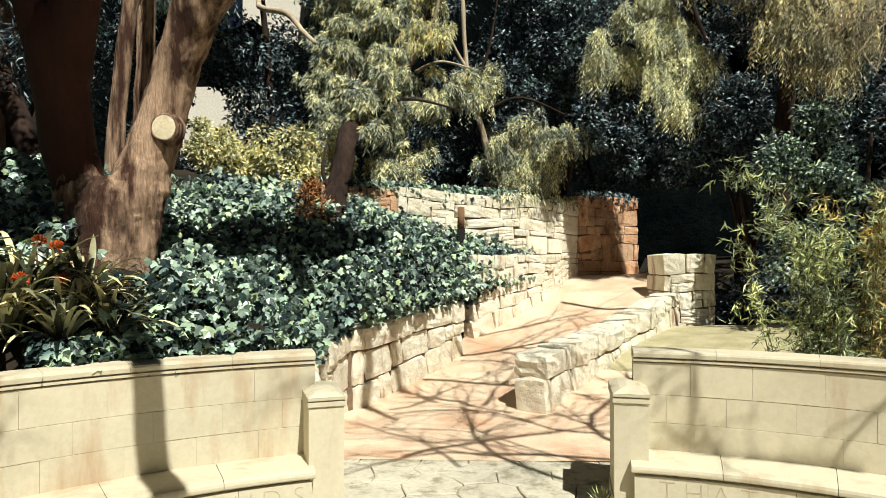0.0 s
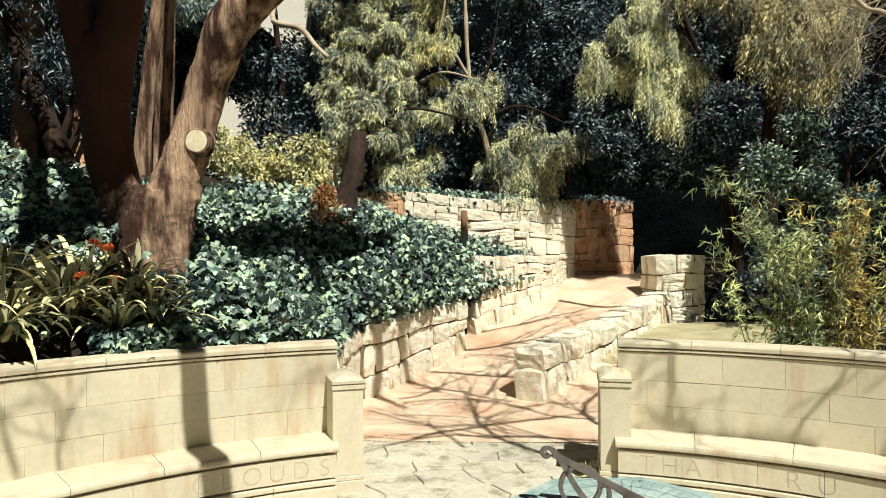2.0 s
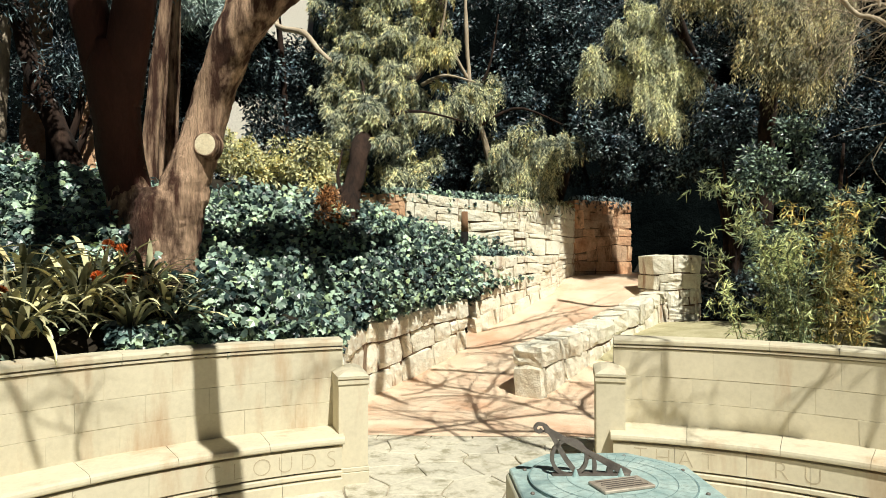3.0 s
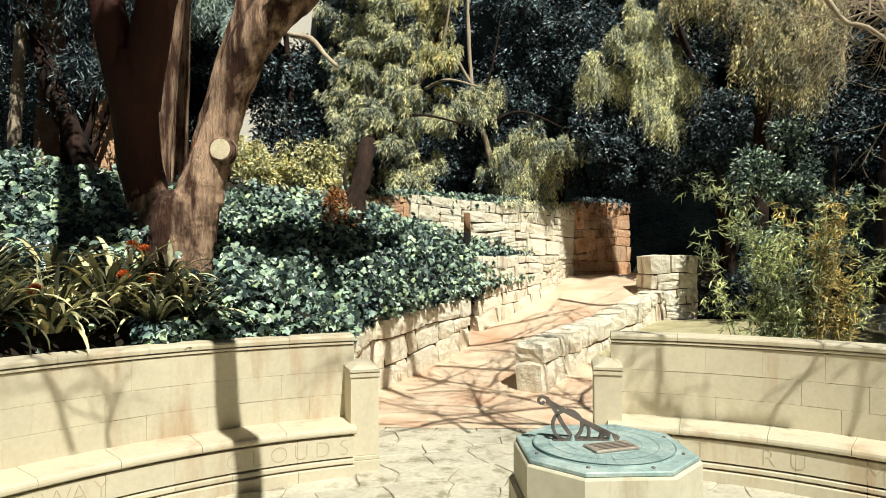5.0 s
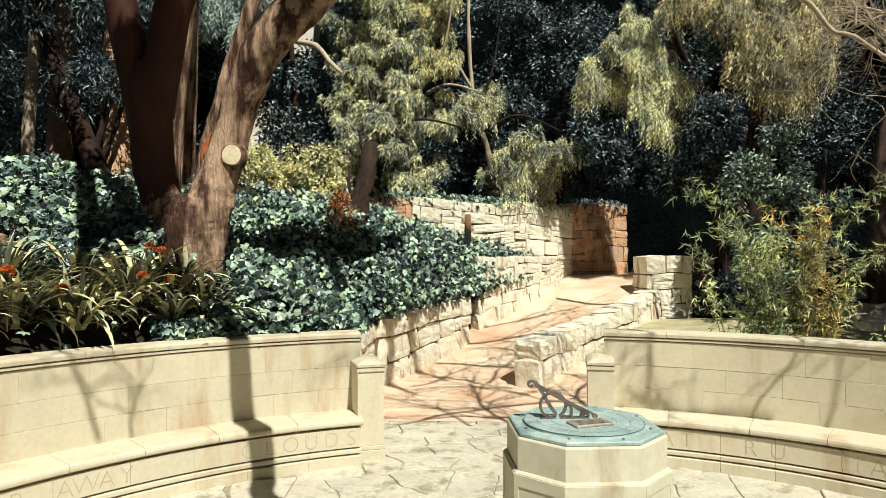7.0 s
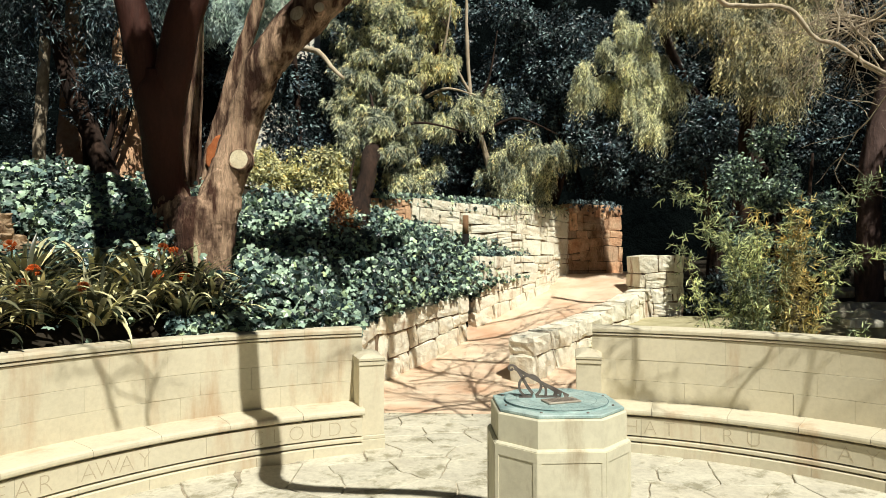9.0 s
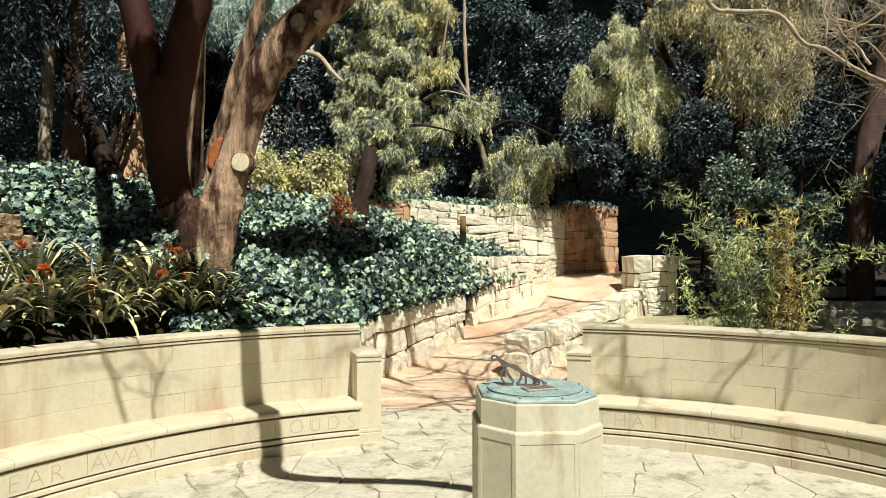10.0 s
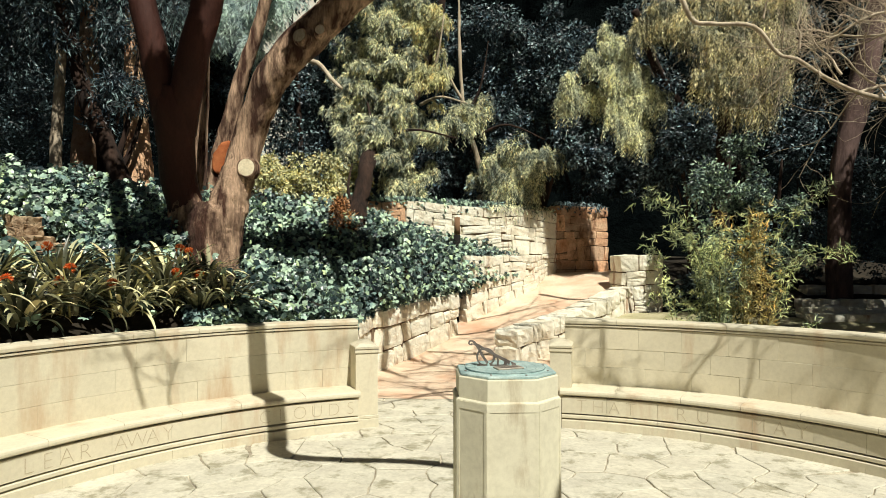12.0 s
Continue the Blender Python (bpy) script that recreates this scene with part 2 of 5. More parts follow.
        f = t - k
        p0, p1, p2, p3 = c[max(k - 1, 0)], c[k], c[k + 1], c[min(k + 2, len(c) - 1)]
        out.append(0.5 * (2 * p1 + (p2 - p0) * f + (2 * p0 - 5 * p1 + 4 * p2 - p3) * f * f + (3 * p1 - p0 - 3 * p2 + p3) * f ** 3))
    return out


def lerp_list(values, n):
    return [float(np.interp(i / n * (len(values) - 1), range(len(values)), values)) for i in range(n + 1)]


def unit(a):
    return a / np.maximum(np.linalg.norm(a, axis=-1, keepdims=True), 1e-9)


def cloud(name, shape, faces, where, along, normal, size, material, parent=None):
    """Many small leaves in one mesh: shape in the leaf's own axes (across, along, out), set at each place."""
    y = unit(along)
    x = unit(np.cross(y, normal))
    z = np.cross(x, y)
    s = np.asarray(size).reshape(-1, 1, 1)
    v = (shape[None, :, 0:1] * x[:, None] + shape[None, :, 1:2] * y[:, None] + shape[None, :, 2:3] * z[:, None]) * s + where[:, None]
    k = len(shape)
    f = (np.asarray(faces)[None] + (np.arange(len(where)) * k)[:, None, None]).reshape(-1, len(faces[0]))
    ob = raw(name, v.reshape(-1, 3), f, material, parent)
    return ob


NARROW = np.array([(0, 0, 0), (0.10, 0.45, 0.03), (0, 1, -0.05), (-0.10, 0.45, 0.03)])
FINE = np.array([(0, 0, 0), (0.105, 0.4, 0.02), (0, 1, -0.08), (-0.105, 0.4, 0.02)])
OVAL = np.array([(0, 0, 0), (0.24, 0.4, 0.06), (0, 1, -0.06), (-0.24, 0.4, 0.06)])
BLADE = np.array([(0, 0, 0), (0.075, 0.3, 0.02), (0, 1, -0.12), (-0.075, 0.3, 0.02)])
FOUR = [(0, 1, 2, 3)]
LOBED = np.array([(0, 0.42, 0.05), (0.10, 0.02, 0), (0.42, 0.12, -0.06), (0.34, 0.38, 0.02), (0.46, 0.60, -0.08), (0.27, 0.68, 0.02), (0, 1.0, -0.1), (-0.27, 0.68, 0.02), (-0.46, 0.60, -0.08), (-0.34, 0.38, 0.02), (-0.42, 0.12, -0.06), (-0.10, 0.02, 0)])
FAN = [(0, i, i % 11 + 1) for i in range(1, 12)]


# ---- the lie of the land ----
def path_height(x, y):
    return np.interp(0.85 * y + 0.35 * x, [4.0, 5.0, 5.6, 7.2, 7.9, 9.7, 11.2, 12.0], [-0.06, -0.03, 0.03, 0.34, 0.49, 1.04, 1.36, 1.38])


def left_edge(y):
    return np.interp(y, [2.0, 4.2, 5.4, 6.5, 8.7, 9.4, 12.6, 14.0], [-1.5, -1.62, -1.95, -1.85, -0.52, -0.35, 1.6, 2.45])


def right_edge(y):
    return np.interp(y, [4.0, 6.3, 8.0, 10.3, 11.5, 14.0], [0.9, 0.30, 1.15, 2.75, 3.3, 4.2])


def far_line(x, y):
    """Metres behind (plus) or before (minus) the high retaining wall."""
    return (x + 2.4) * -0.652 + (y - 9.3) * 0.758


def land(x, y, edge=0.30):
    x, y = np.asarray(x, float), np.asarray(y, float)
    r = np.hypot(x - CX, y - CY)
    a = np.degrees(np.arctan2(x - CX, y - CY))
    left, right = left_edge(y) - x, x - right_edge(y)
    bank = np.minimum(left - 0.05, r - 4.72)
    foot = np.where(left - 0.05 < r - 4.72, np.interp(y, [5.3, 8.7], [0.68, 1.04]), 0.95)
    bank_z = foot + (np.interp(bank, [0, 0.5, 1.4, 2.1, 3.7, 6, 20, 300], [0, 0.42, 0.62, 0.88, 1.78, 2.05, 2.45, 3.8])) * np.where(bank < 3.7, (2.72 - foot) / 1.78, 1.0)
    steep = foot + np.interp(bank, [0, 0.35, 1.0, 2.0, 3.7, 300], [0.06, 0.55, 0.98, 1.40, 2.0, 2.6])
    mixed = np.clip((y - 5.6) / 2.0, 0, 1) * (left - 0.05 < r - 4.0)
    bank_z = bank_z * (1 - mixed) + np.maximum(steep, bank_z) * mixed
    bank_z = np.where((far_line(x, y) < 0.15) & (y > 8.6) & (left < 2.2), np.minimum(bank_z, 1.74 + 0.5 * np.maximum(left - 0.45, 0)), bank_z)
    bank_z = np.where(far_line(x, y) > 0.15, np.maximum(bank_z, 2.82), bank_z)
    side_z = np.interp(y, [3.0, 6.4, 8.4, 11, 16, 300], [-0.18, -0.15, 0.40, 0.55, 1.6, 4.0]) + np.interp(x, [1.5, 3.0, 6.0], [0.0, 0.25, 0.45]) * np.interp(y, [3.5, 6.0, 9.0], [0.6, 1.0, 0.3])
    mid_z = np.where(y > 4.2, path_height(x, y) - 0.08, FLOOR - 0.08)
    z = np.where((r > 4.72) & (left > edge) & ((a < -15) | (y > 5.0)), bank_z, np.where((r > 4.6) & (right > 0.05) & (a > 5), side_z, mid_z))
    z = np.where((y < 0) & (r > 4.72), np.where(x < 0, np.interp(r, [4.7, 8, 30], [0.92, 1.6, 2.5]), 0.0) * np.clip((y + 3.4) / 2.2, 0, 1) - 0.10 * np.clip(-0.6 - y, 0, 1), z)
    return z + 0.0


def axis(near, span, fine, ends):
    mid = list(np.arange(near[0], near[1] + 1e-6, fine))
    lo = [near[0] - v for v in ends][::-1]
    hi = [near[1] + v for v in ends]
    return np.array(lo + mid + hi)


gx = axis((-10.0, 10.0), 0, 0.2, [0.7, 2, 5, 12, 30, 80, 200, 400])
gy = axis((-6.0, 18.0), 0, 0.2, [0.7, 2, 5, 12, 30, 80, 200, 400])
GX, GY = np.meshgrid(gx, gy)
GZ = land(GX, GY) + 0.03 * np.sin(GX * 3.1) * np.cos(GY * 2.7)
nx, ny = len(gx), len(gy)
idx = np.arange(nx * ny).reshape(ny, nx)
quads = np.stack([idx[:-1, :-1], idx[:-1, 1:], idx[1:, 1:], idx[1:, :-1]], -1).reshape(-1, 4)
ground = tagged(raw("ground", np.stack([GX, GY, GZ], -1).reshape(-1, 3), quads, M_SOIL, smooth=True), "garden soil under leaf litter, darkened for shade, rising in banks", "ground", kind="structure")

# path of pinkish grit climbing between the walls
bm = bmesh.new()
rows = []
for y in np.arange(4.95, 15.01, 0.25):
    x0 = float(left_edge(y)) - 0.25
    x1 = float(right_edge(y)) + 0.2 if y > 7.6 else 1.75
    rows.append([bm.verts.new((x0 + (x1 - x0) * i / 10, y, float(path_height(x0 + (x1 - x0) * i / 10, y)) + 0.008 * noise.noise((x0 + i, y, 0)))) for i in range(11)])
for p, q in zip(rows, rows[1:]):
    for i in range(10):
        bm.faces.new((p[i], p[i + 1], q[i + 1], q[i]))
tagged(part("path", bm, M_PATH, smooth=True), "pinkish gritty garden path sloping up between stone walls", "path", kind="structure")

# turf beyond the round seat
bm = bmesh.new()
rows = []
for y in np.arange(6.6, 9.81, 0.4):
    x1 = float(np.interp(y, [8.2, 9.0], [9.5, 4.7]))
    x0 = float(right_edge(y)) + 0.3
    rows.append([bm.verts.new((x0 + (x1 - x0) * i / 16, y, float(land(x0 + (x1 - x0) * i / 16, y)) + 0.085)) for i in range(17)])
for p, q in zip(rows, rows[1:]):
    for i in range(16):
        bm.faces.new((p[i], p[i + 1], q[i + 1], q[i]))
tagged(part("lawn", bm, M_GRASS, smooth=True), "patchy dry turf behind the curved seat wall", "lawn", kind="structure")
# ---- court paving ----
court = thing("pavement", "round court of pale irregular flagstones with dark joints", "paving", kind="structure")
bm = bmesh.new()
base = [bm.verts.new(ring_at(4.16, a, FLOOR - 0.014)) for a in range(0, 360, 5)]
bm.faces.new(base[::-1])
g = [bm.verts.new((x, y, FLOOR - 0.018)) for x, y in ((-2.1, 3.2), (1.5, 3.2), (1.5, 5.3), (-2.4, 5.3))]
bm.faces.new(g)
part("joint_bed", bm, M_JOINT, court, "dark earthy joints")


def clip(poly, p, q):
    """The part of a polygon nearer to p than to q."""
    m, d = (p + q) / 2, q - p
    out = []
    for i, a in enumerate(poly):
        b = poly[(i + 1) % len(poly)]
        fa, fb = (a - m) @ d, (b - m) @ d
        if fa <= 0:
            out.append(a)
        if fa * fb < 0:
            out.append(a + (b - a) * fa / (fa - fb))
    return out


def shrink(poly, gap):
    c = sum(poly) / len(poly)
    return [p + (c - p) / max(np.linalg.norm(c - p), 1e-6) * gap for p in poly]


def flagstones():
    seeds = []
    for i in range(-9, 10):
        for j in range(-12, 12):
            p = np.array([(i + 0.5 * (j % 2)) * 0.47, 0.4 + j * 0.42]) + RNG.uniform(-0.17, 0.17, 2)
            r, a = math.hypot(p[0] - CX, p[1] - CY), math.degrees(math.atan2(p[0] - CX, p[1] - CY))
            if r < 3.95 or (-25 < a < 14 and p[1] < 5.05 and -2.0 < p[0] < 1.4):
                seeds.append(p)
    for p in seeds:
        poly = [p + np.array(c) for c in ((-0.5, -0.5), (0.5, -0.5), (0.5, 0.5), (-0.5, 0.5))]
        for q in seeds:
            if q is not p and np.linalg.norm(q - p) < 1.3:
                poly = clip(poly, p, q)
        if len(poly) < 3:
            continue
        rim = [math.hypot(v[0] - CX, v[1] - CY) for v in poly]
        poly = [v if d < 4.1 or v[1] > 3.2 else np.array([CX, CY]) + (v - np.array([CX, CY])) * 4.1 / d for v, d in zip(poly, rim)]
        poly = shrink(poly, 0.002)
        z = FLOOR + RNG.uniform(-0.004, 0.004)
        bm = bmesh.new()
        jit = []
        for a, b in zip(poly, poly[1:] + poly[:1]):
            n = max(1, int(np.linalg.norm(b - a) / 0.07))
            for k in range(n):
                v = a + (b - a) * k / n
                w = noise.noise_vector((v[0] * 4.5, v[1] * 4.5, 0)) * 0.035 + noise.noise_vector((v[0] * 15, v[1] * 15, 3)) * 0.012
                jit.append(v + np.array([w.x, w.y]))
        jit = shrink(jit, 0.003 + 0.004 * RNG.random())
        low = [bm.verts.new((v[0], v[1], z - 0.03)) for v in jit]
        mid = [bm.verts.new((v[0], v[1], z - 0.006)) for v in jit]
        top = [bm.verts.new((v[0], v[1], z)) for v in shrink(jit, 0.007)]
        for a, b in ((low, mid), (mid, top)):
            for k in range(len(a)):
                bm.faces.new((a[k], a[(k + 1) % len(a)], b[(k + 1) % len(a)], b[k]))
        bm.faces.new(top)
        part("flagstone", bm, M_FLAG, court)


flagstones()

# ---- round seat wall in dressed stone ----
COPING = [(4.446, 0.991), (4.446, 1.008), (4.472, 1.009), (4.472, 1.020), (4.437, 1.022), (4.434, 1.05), (4.44, 1.063), (4.46, 1.070), (4.68, 1.070), (4.71, 1.05), (4.71, 0.991)]


def seat_wall(name, a0, a1, end):
    """Ashlar wall round the court; end is the angle of its free end by the opening."""
    s = 1 if a1 > a0 else -1
    core = part(name, sweep([(4.475, FLOOR - 0.1), (4.475, 0.989), (4.69, 0.989), (4.69, FLOOR - 0.1)], a0 + 0.15 * s, a1), M_POINT)
    tagged(core, "curved cream limestone seat wall in fine ashlar with a moulded coping", "wall", "round seat walls", "structure")
    a, n = a0, 0
    while s * (a1 - a) > 0.5:
        b = a + s * (7.4 + 1.2 * math.sin(n * 2.3))
        part("coping_stone", sweep(COPING, a, b, 0.0012), M_ASHLAR, core)
        a, n = b, n + 1
    for row, (z0, z1) in enumerate(((0.335, 0.5415), (0.543, 0.746), (0.7475, 0.980))):
        a = a0
        first = True
        while s * (a1 - a) > 0.5:
            w = 5.6 + 0.5 * math.sin(row * 4 + a)
            b = a + s * (w * 0.5 if first and row == 1 else w)
            first = False
            r = 4.459 + 0.002 * math.sin(a * 7 + row)
            part("ashlar_block", sweep([(r + 0.002, z0), (r, z0 + 0.002), (r, z1 - 0.002), (r + 0.002, z1), (4.6, z1), (4.6, z0)], a, b, 0.0006), M_ASHLAR, core)
            a = b
    return core


seat_wall("wall_west", -20.8, -104, -20.8)
seat_wall("wall_east", 9.65, 92, 9.65)

SLAB = [(4.47, 0.345), (4.11, 0.350), (4.072, 0.346), (4.054, 0.333), (4.050, 0.315), (4.052, 0.298), (4.058, 0.289), (4.47, 0.289)]


def lettering(text, a_mid, pitch, parent):
    """Incised capitals of the seat's riser, one by one, about the angle a_mid: thin shapes whose darker colour stands
    in for groove shade.
    """
    for i, ch in enumerate(text):
        if ch == " ":
            continue
        a = a_mid + (i - (len(text) - 1) / 2) * pitch
        cu = bpy.data.curves.new("letter", "FONT")
        cu.body, cu.size, cu.align_x, cu.offset, cu.extrude = ch, 0.19, "CENTER", -0.0050, 0.0008
        tmp = bpy.data.objects.new("letter", cu)
        scene.collection.objects.link(tmp)
        bpy.context.view_layer.update()
        me = bpy.data.meshes.new_from_object(tmp.evaluated_get(bpy.context.evaluated_depsgraph_get()))
        bpy.data.objects.remove(tmp)
        me.materials.clear()
        me.materials.append(M_GROOVE_SHADE)
        ob = piece("carved_letter", me, parent, pose(*ring_at(4.0745, a, 0.115), 90, 0, -a))
        tagged(ob, "incised capital letter " + ch)


def bench(a0, a1, words):
    s = 1 if a1 > a0 else -1
    b = thing("curved_bench", "long curved limestone bench with a lettered front", "bench", "curved benches", ring_at(4.2, (a0 + a1) / 2, FLOOR))
    inv = Matrix.Translation(b.location).inverted()
    kids = []
    a, n = a0, 0
    while s * (a1 - a) > 0.5:
        e = a + s * (8.2 + math.sin(n * 1.7))
        kids.append(part("seat_slab", sweep(SLAB, a, e, 0.0018), M_ASHLAR, b))
        a, n = e, n + 1
    a, n = a0 + 0.3 * s, 0
    while s * (a1 - a) > 0.5:
        e = a + s * (6.6 + 0.8 * math.sin(n * 2.1))
        kids.append(part("riser_stone", sweep([(4.076, 0.094), (4.076, 0.262), (4.078, 0.266), (4.3, 0.266), (4.3, 0.094)], a, e, 0.0012), M_ASHLAR, b))
        kids.append(part("base_moulding", sweep([(4.064, 0.042), (4.062, 0.048), (4.062, 0.072), (4.068, 0.078), (4.3, 0.078), (4.3, 0.042)], a, e, 0.0012), M_ASHLAR, b))
        kids.append(part("plinth_stone", sweep([(4.046, FLOOR - 0.02), (4.046, 0.020), (4.052, 0.026), (4.3, 0.026), (4.3, FLOOR - 0.02)], a, e, 0.0012), M_ASHLAR, b))
        a, n = e, n + 1
    kids.append(part("backing", sweep([(4.16, FLOOR - 0.02), (4.16, 0.284), (4.465, 0.284), (4.465, FLOOR - 0.02)], a0 + 0.4 * s, a1), M_POINT, b))
    for text, mid, pitch in words:
        lettering(text, mid, pitch, b)
    for k in b.children:
        k.matrix_parent_inverse = inv
    return b


bench(-21.4, -103, [("CLOUDS", -29.15, 2.5), ("AWAY", -51.4, 1.95), ("LEAR", -61.6, 2.07)])
bench(9.1, 91, [("THAT", 15.95, 2.37), ("RU", 28.0, 2.9), ("MAY", 39.2, 2.65)])


def pier(a0, a1):
    """Low end post with a moulded, hipped cap."""
    p = thing("end_pier", "low cream limestone pier with a moulded hipped cap", "pier", "bench end piers", ring_at(4.3, (a0 + a1) / 2, FLOOR))
    inv = Matrix.Translation(p.location).inverted()
    part("shaft", sweep([(4.15, 0.075), (4.15, 0.735), (4.62, 0.735), (4.62, 0.075)], a0, a1, 0, 4), M_ASHLAR, p)
    part("base", sweep([(4.14, FLOOR - 0.02), (4.14, 0.028), (4.147, 0.034), (4.141, 0.040), (4.141, 0.066), (4.15, 0.072), (4.63, 0.072), (4.63, FLOOR - 0.02)], a0 - 0.1, a1 + 0.1, 0, 4), M_ASHLAR, p)
    bm = sweep([(4.145, 0.738), (4.138, 0.745), (4.138, 0.775), (4.148, 0.782), (4.130, 0.788), (4.128, 0.805), (4.64, 0.805), (4.64, 0.738)], a0 - 0.12, a1 + 0.12, 0, 4)
    top = [bm.verts.new(ring_at(r, a, 0.807)) for r, a in ((4.13, a0 - 0.1), (4.13, a1 + 0.1), (4.64, a1 + 0.1), (4.64, a0 - 0.1))]
    mid = [bm.verts.new(ring_at(r, a, 0.835)) for r, a in ((4.17, a0 + 0.6), (4.17, a1 - 0.6), (4.60, a1 - 0.6), (4.60, a0 + 0.6))]
    tip = [bm.verts.new(ring_at(r, a, 0.848)) for r, a in ((4.25, a0 + 1.3), (4.25, a1 - 1.3), (4.52, a1 - 1.3), (4.52, a0 + 1.3))]
    for u, v in ((top, mid), (mid, tip)):
        for k in range(4):
            bm.faces.new((u[k], u[(k + 1) % 4], v[(k + 1) % 4], v[k]))
    bm.faces.new(tip)
    part("cap", bm, M_ASHLAR, p, "moulded hipped cap")
    for k in p.children:
        k.matrix_parent_inverse = inv
    return p


pier(-21.9, -18.6)
pier(7.6, 10.8)


# ---- sundial ----
def octagon(bm, apothem, z, turn=6.0, at=(0.0, 0.0)):
    """A square with wide chamfered corners."""
    h = apothem * 0.485
    c, s = math.cos(radians(turn)), math.sin(radians(turn))
    ring = [(apothem, h), (h, apothem), (-h, apothem), (-apothem, h), (-apothem, -h), (-h, -apothem), (h, -apothem), (apothem, -h)]
    return [bm.verts.new((at[0] + x * c - y * s, at[1] + x * s + y * c, z)) for x, y in ring]


def stack(rings):
    """Rings of (apothem, z) as one closed octagonal body."""
    bm = bmesh.new()
    loops = [octagon(bm, ap, z) for ap, z in rings]
    for a, b in zip(loops, loops[1:]):
        for k in range(8):
            bm.faces.new((a[k], a[(k + 1) % 8], b[(k + 1) % 8], b[k]))
    bm.faces.new(loops[0][::-1])
    bm.faces.new(loops[-1])
    return bm


def disc(bm, rings, segs=48, at=(0, 0)):
    loops = [[bm.verts.new((at[0] + r * math.cos(2 * math.pi * i / segs), at[1] + r * math.sin(2 * math.pi * i / segs), z)) for i in range(segs)] for r, z in rings]
    for a, b in zip(loops, loops[1:]):
        for k in range(segs):
            bm.faces.new((a[k], a[(k + 1) % segs], b[(k + 1) % segs], b[k]))
    bm.faces.new(loops[-1])
    bm.faces.new(loops[0][::-1])


def sundial():
    d = thing("sundial", "octagonal cream stone sundial with a green weathered bronze dial", "sundial", at=(0.003, -0.05, FLOOR))
    top = 1.193 - FLOOR
    ped = part("pedestal", stack([(0.34, 0), (0.34, 0.10), (0.30, 0.16), (0.262, 0.18), (0.262, top - 0.115), (0.255, top - 0.108)]), M_PEDESTAL, d)
    part("collar", stack([(0.250, top - 0.108), (0.250, top - 0.006), (0.246, top)]), M_PEDESTAL, d, "plain stone collar")
    for i in range(8):
        # raised fillets frame a sunk panel on every face
        a = radians(45 * i + 6.0 + 90)
        reach, half = (0.262, 0.262 * 0.485) if i % 2 == 0 else (0.262 * 1.485 / math.sqrt(2), 0.262 * 0.515 / math.sqrt(2))
        n, t = Vector((math.cos(a), math.sin(a), 0)), Vector((-math.sin(a), math.cos(a), 0))
        bm = bmesh.new()
        w = 0.016
        for u0, u1, z0, z1 in ((-half, -half + w, 0.2, top - 0.118), (half - w, half, 0.2, top - 0.118), (-half + w, half - w, top - 0.155, top - 0.118), (-half + w, half - w, 0.2, 0.24)):
            c = n * (reach + 0.001) + t * (u0 + u1) / 2 + Vector((0, 0, (z0 + z1) / 2))
            m = Matrix.Translation(c) @ Matrix.Rotation(a, 4, "Z") @ Matrix.Diagonal((0.0035, u1 - u0, z1 - z0, 1))
            bmesh.ops.create_cube(bm, size=1, matrix=m)
        part("panel_frame", bm, M_PEDESTAL, ped)
    plate = part("dial_plate", stack([(0.238, top), (0.242, top + 0.003), (0.242, top + 0.011), (0.238, top + 0.014)]), M_BRONZE, d, "green weathered bronze plate")
    bm = bmesh.new()
    disc(bm, [(0.207, top + 0.014), (0.207, top + 0.019), (0.203, top + 0.0215)])
    part("hour_disc", bm, M_BRONZE, plate, "mottled blue-green hour disc")
    for r in (0.206, 0.160, 0.112):
        bm = bmesh.new()
        w = 0.0022 if r > 0.2 else 0.001
        segs = 64
        z = top + 0.0225
        a = [bm.verts.new(((r - w) * math.cos(2 * math.pi * i / segs), (r - w) * math.sin(2 * math.pi * i / segs), z)) for i in range(segs)]
        b = [bm.verts.new(((r + w) * math.cos(2 * math.pi * i / segs), (r + w) * math.sin(2 * math.pi * i / segs), z)) for i in range(segs)]
        for k in range(segs):
            bm.faces.new((a[k], a[(k + 1) % segs], b[(k + 1) % segs], b[k]))
        part("hour_ring", bm, M_ENGRAVED, plate, "dark engraved ring")
    for i in range(48):
        bm = bmesh.new()
        a = 2 * math.pi * i / 48
        r0 = 0.165 if i % 2 else 0.118
        q = [Vector((r * math.cos(a) - s * 0.0006 * math.sin(a), r * math.sin(a) + s * 0.0006 * math.cos(a), top + 0.0235)) for r, s in ((r0, -1), (0.2, -1), (0.2, 1), (r0, 1))]
        bm.faces.new([bm.verts.new(v) for v in q])
        part("hour_line", bm, M_ENGRAVED, plate)
    for i in range(8):
        a = radians(45 * i + 25)
        bm = bmesh.new()
        disc(bm, [(0.0055, top + 0.012), (0.0055, top + 0.017), (0.003, top + 0.019)], 10, (0.226 * math.cos(a), 0.226 * math.sin(a)))
        part("screw", bm, M_GNOMON, plate)
    # plaque
    bm = bmesh.new()
    bmesh.ops.create_cube(bm, size=1, matrix=pose(0.014, -0.053, top + 0.026, 0, 0, 22) @ Matrix.Diagonal((0.142, 0.076, 0.008, 1)))
    bmesh.ops.bevel(bm, geom=bm.edges[:], offset=0.002, segments=1, affect="EDGES")
    plaque = part("plaque", bm, M_COPPER, d, "small worn copper plaque")
    bm = bmesh.new()
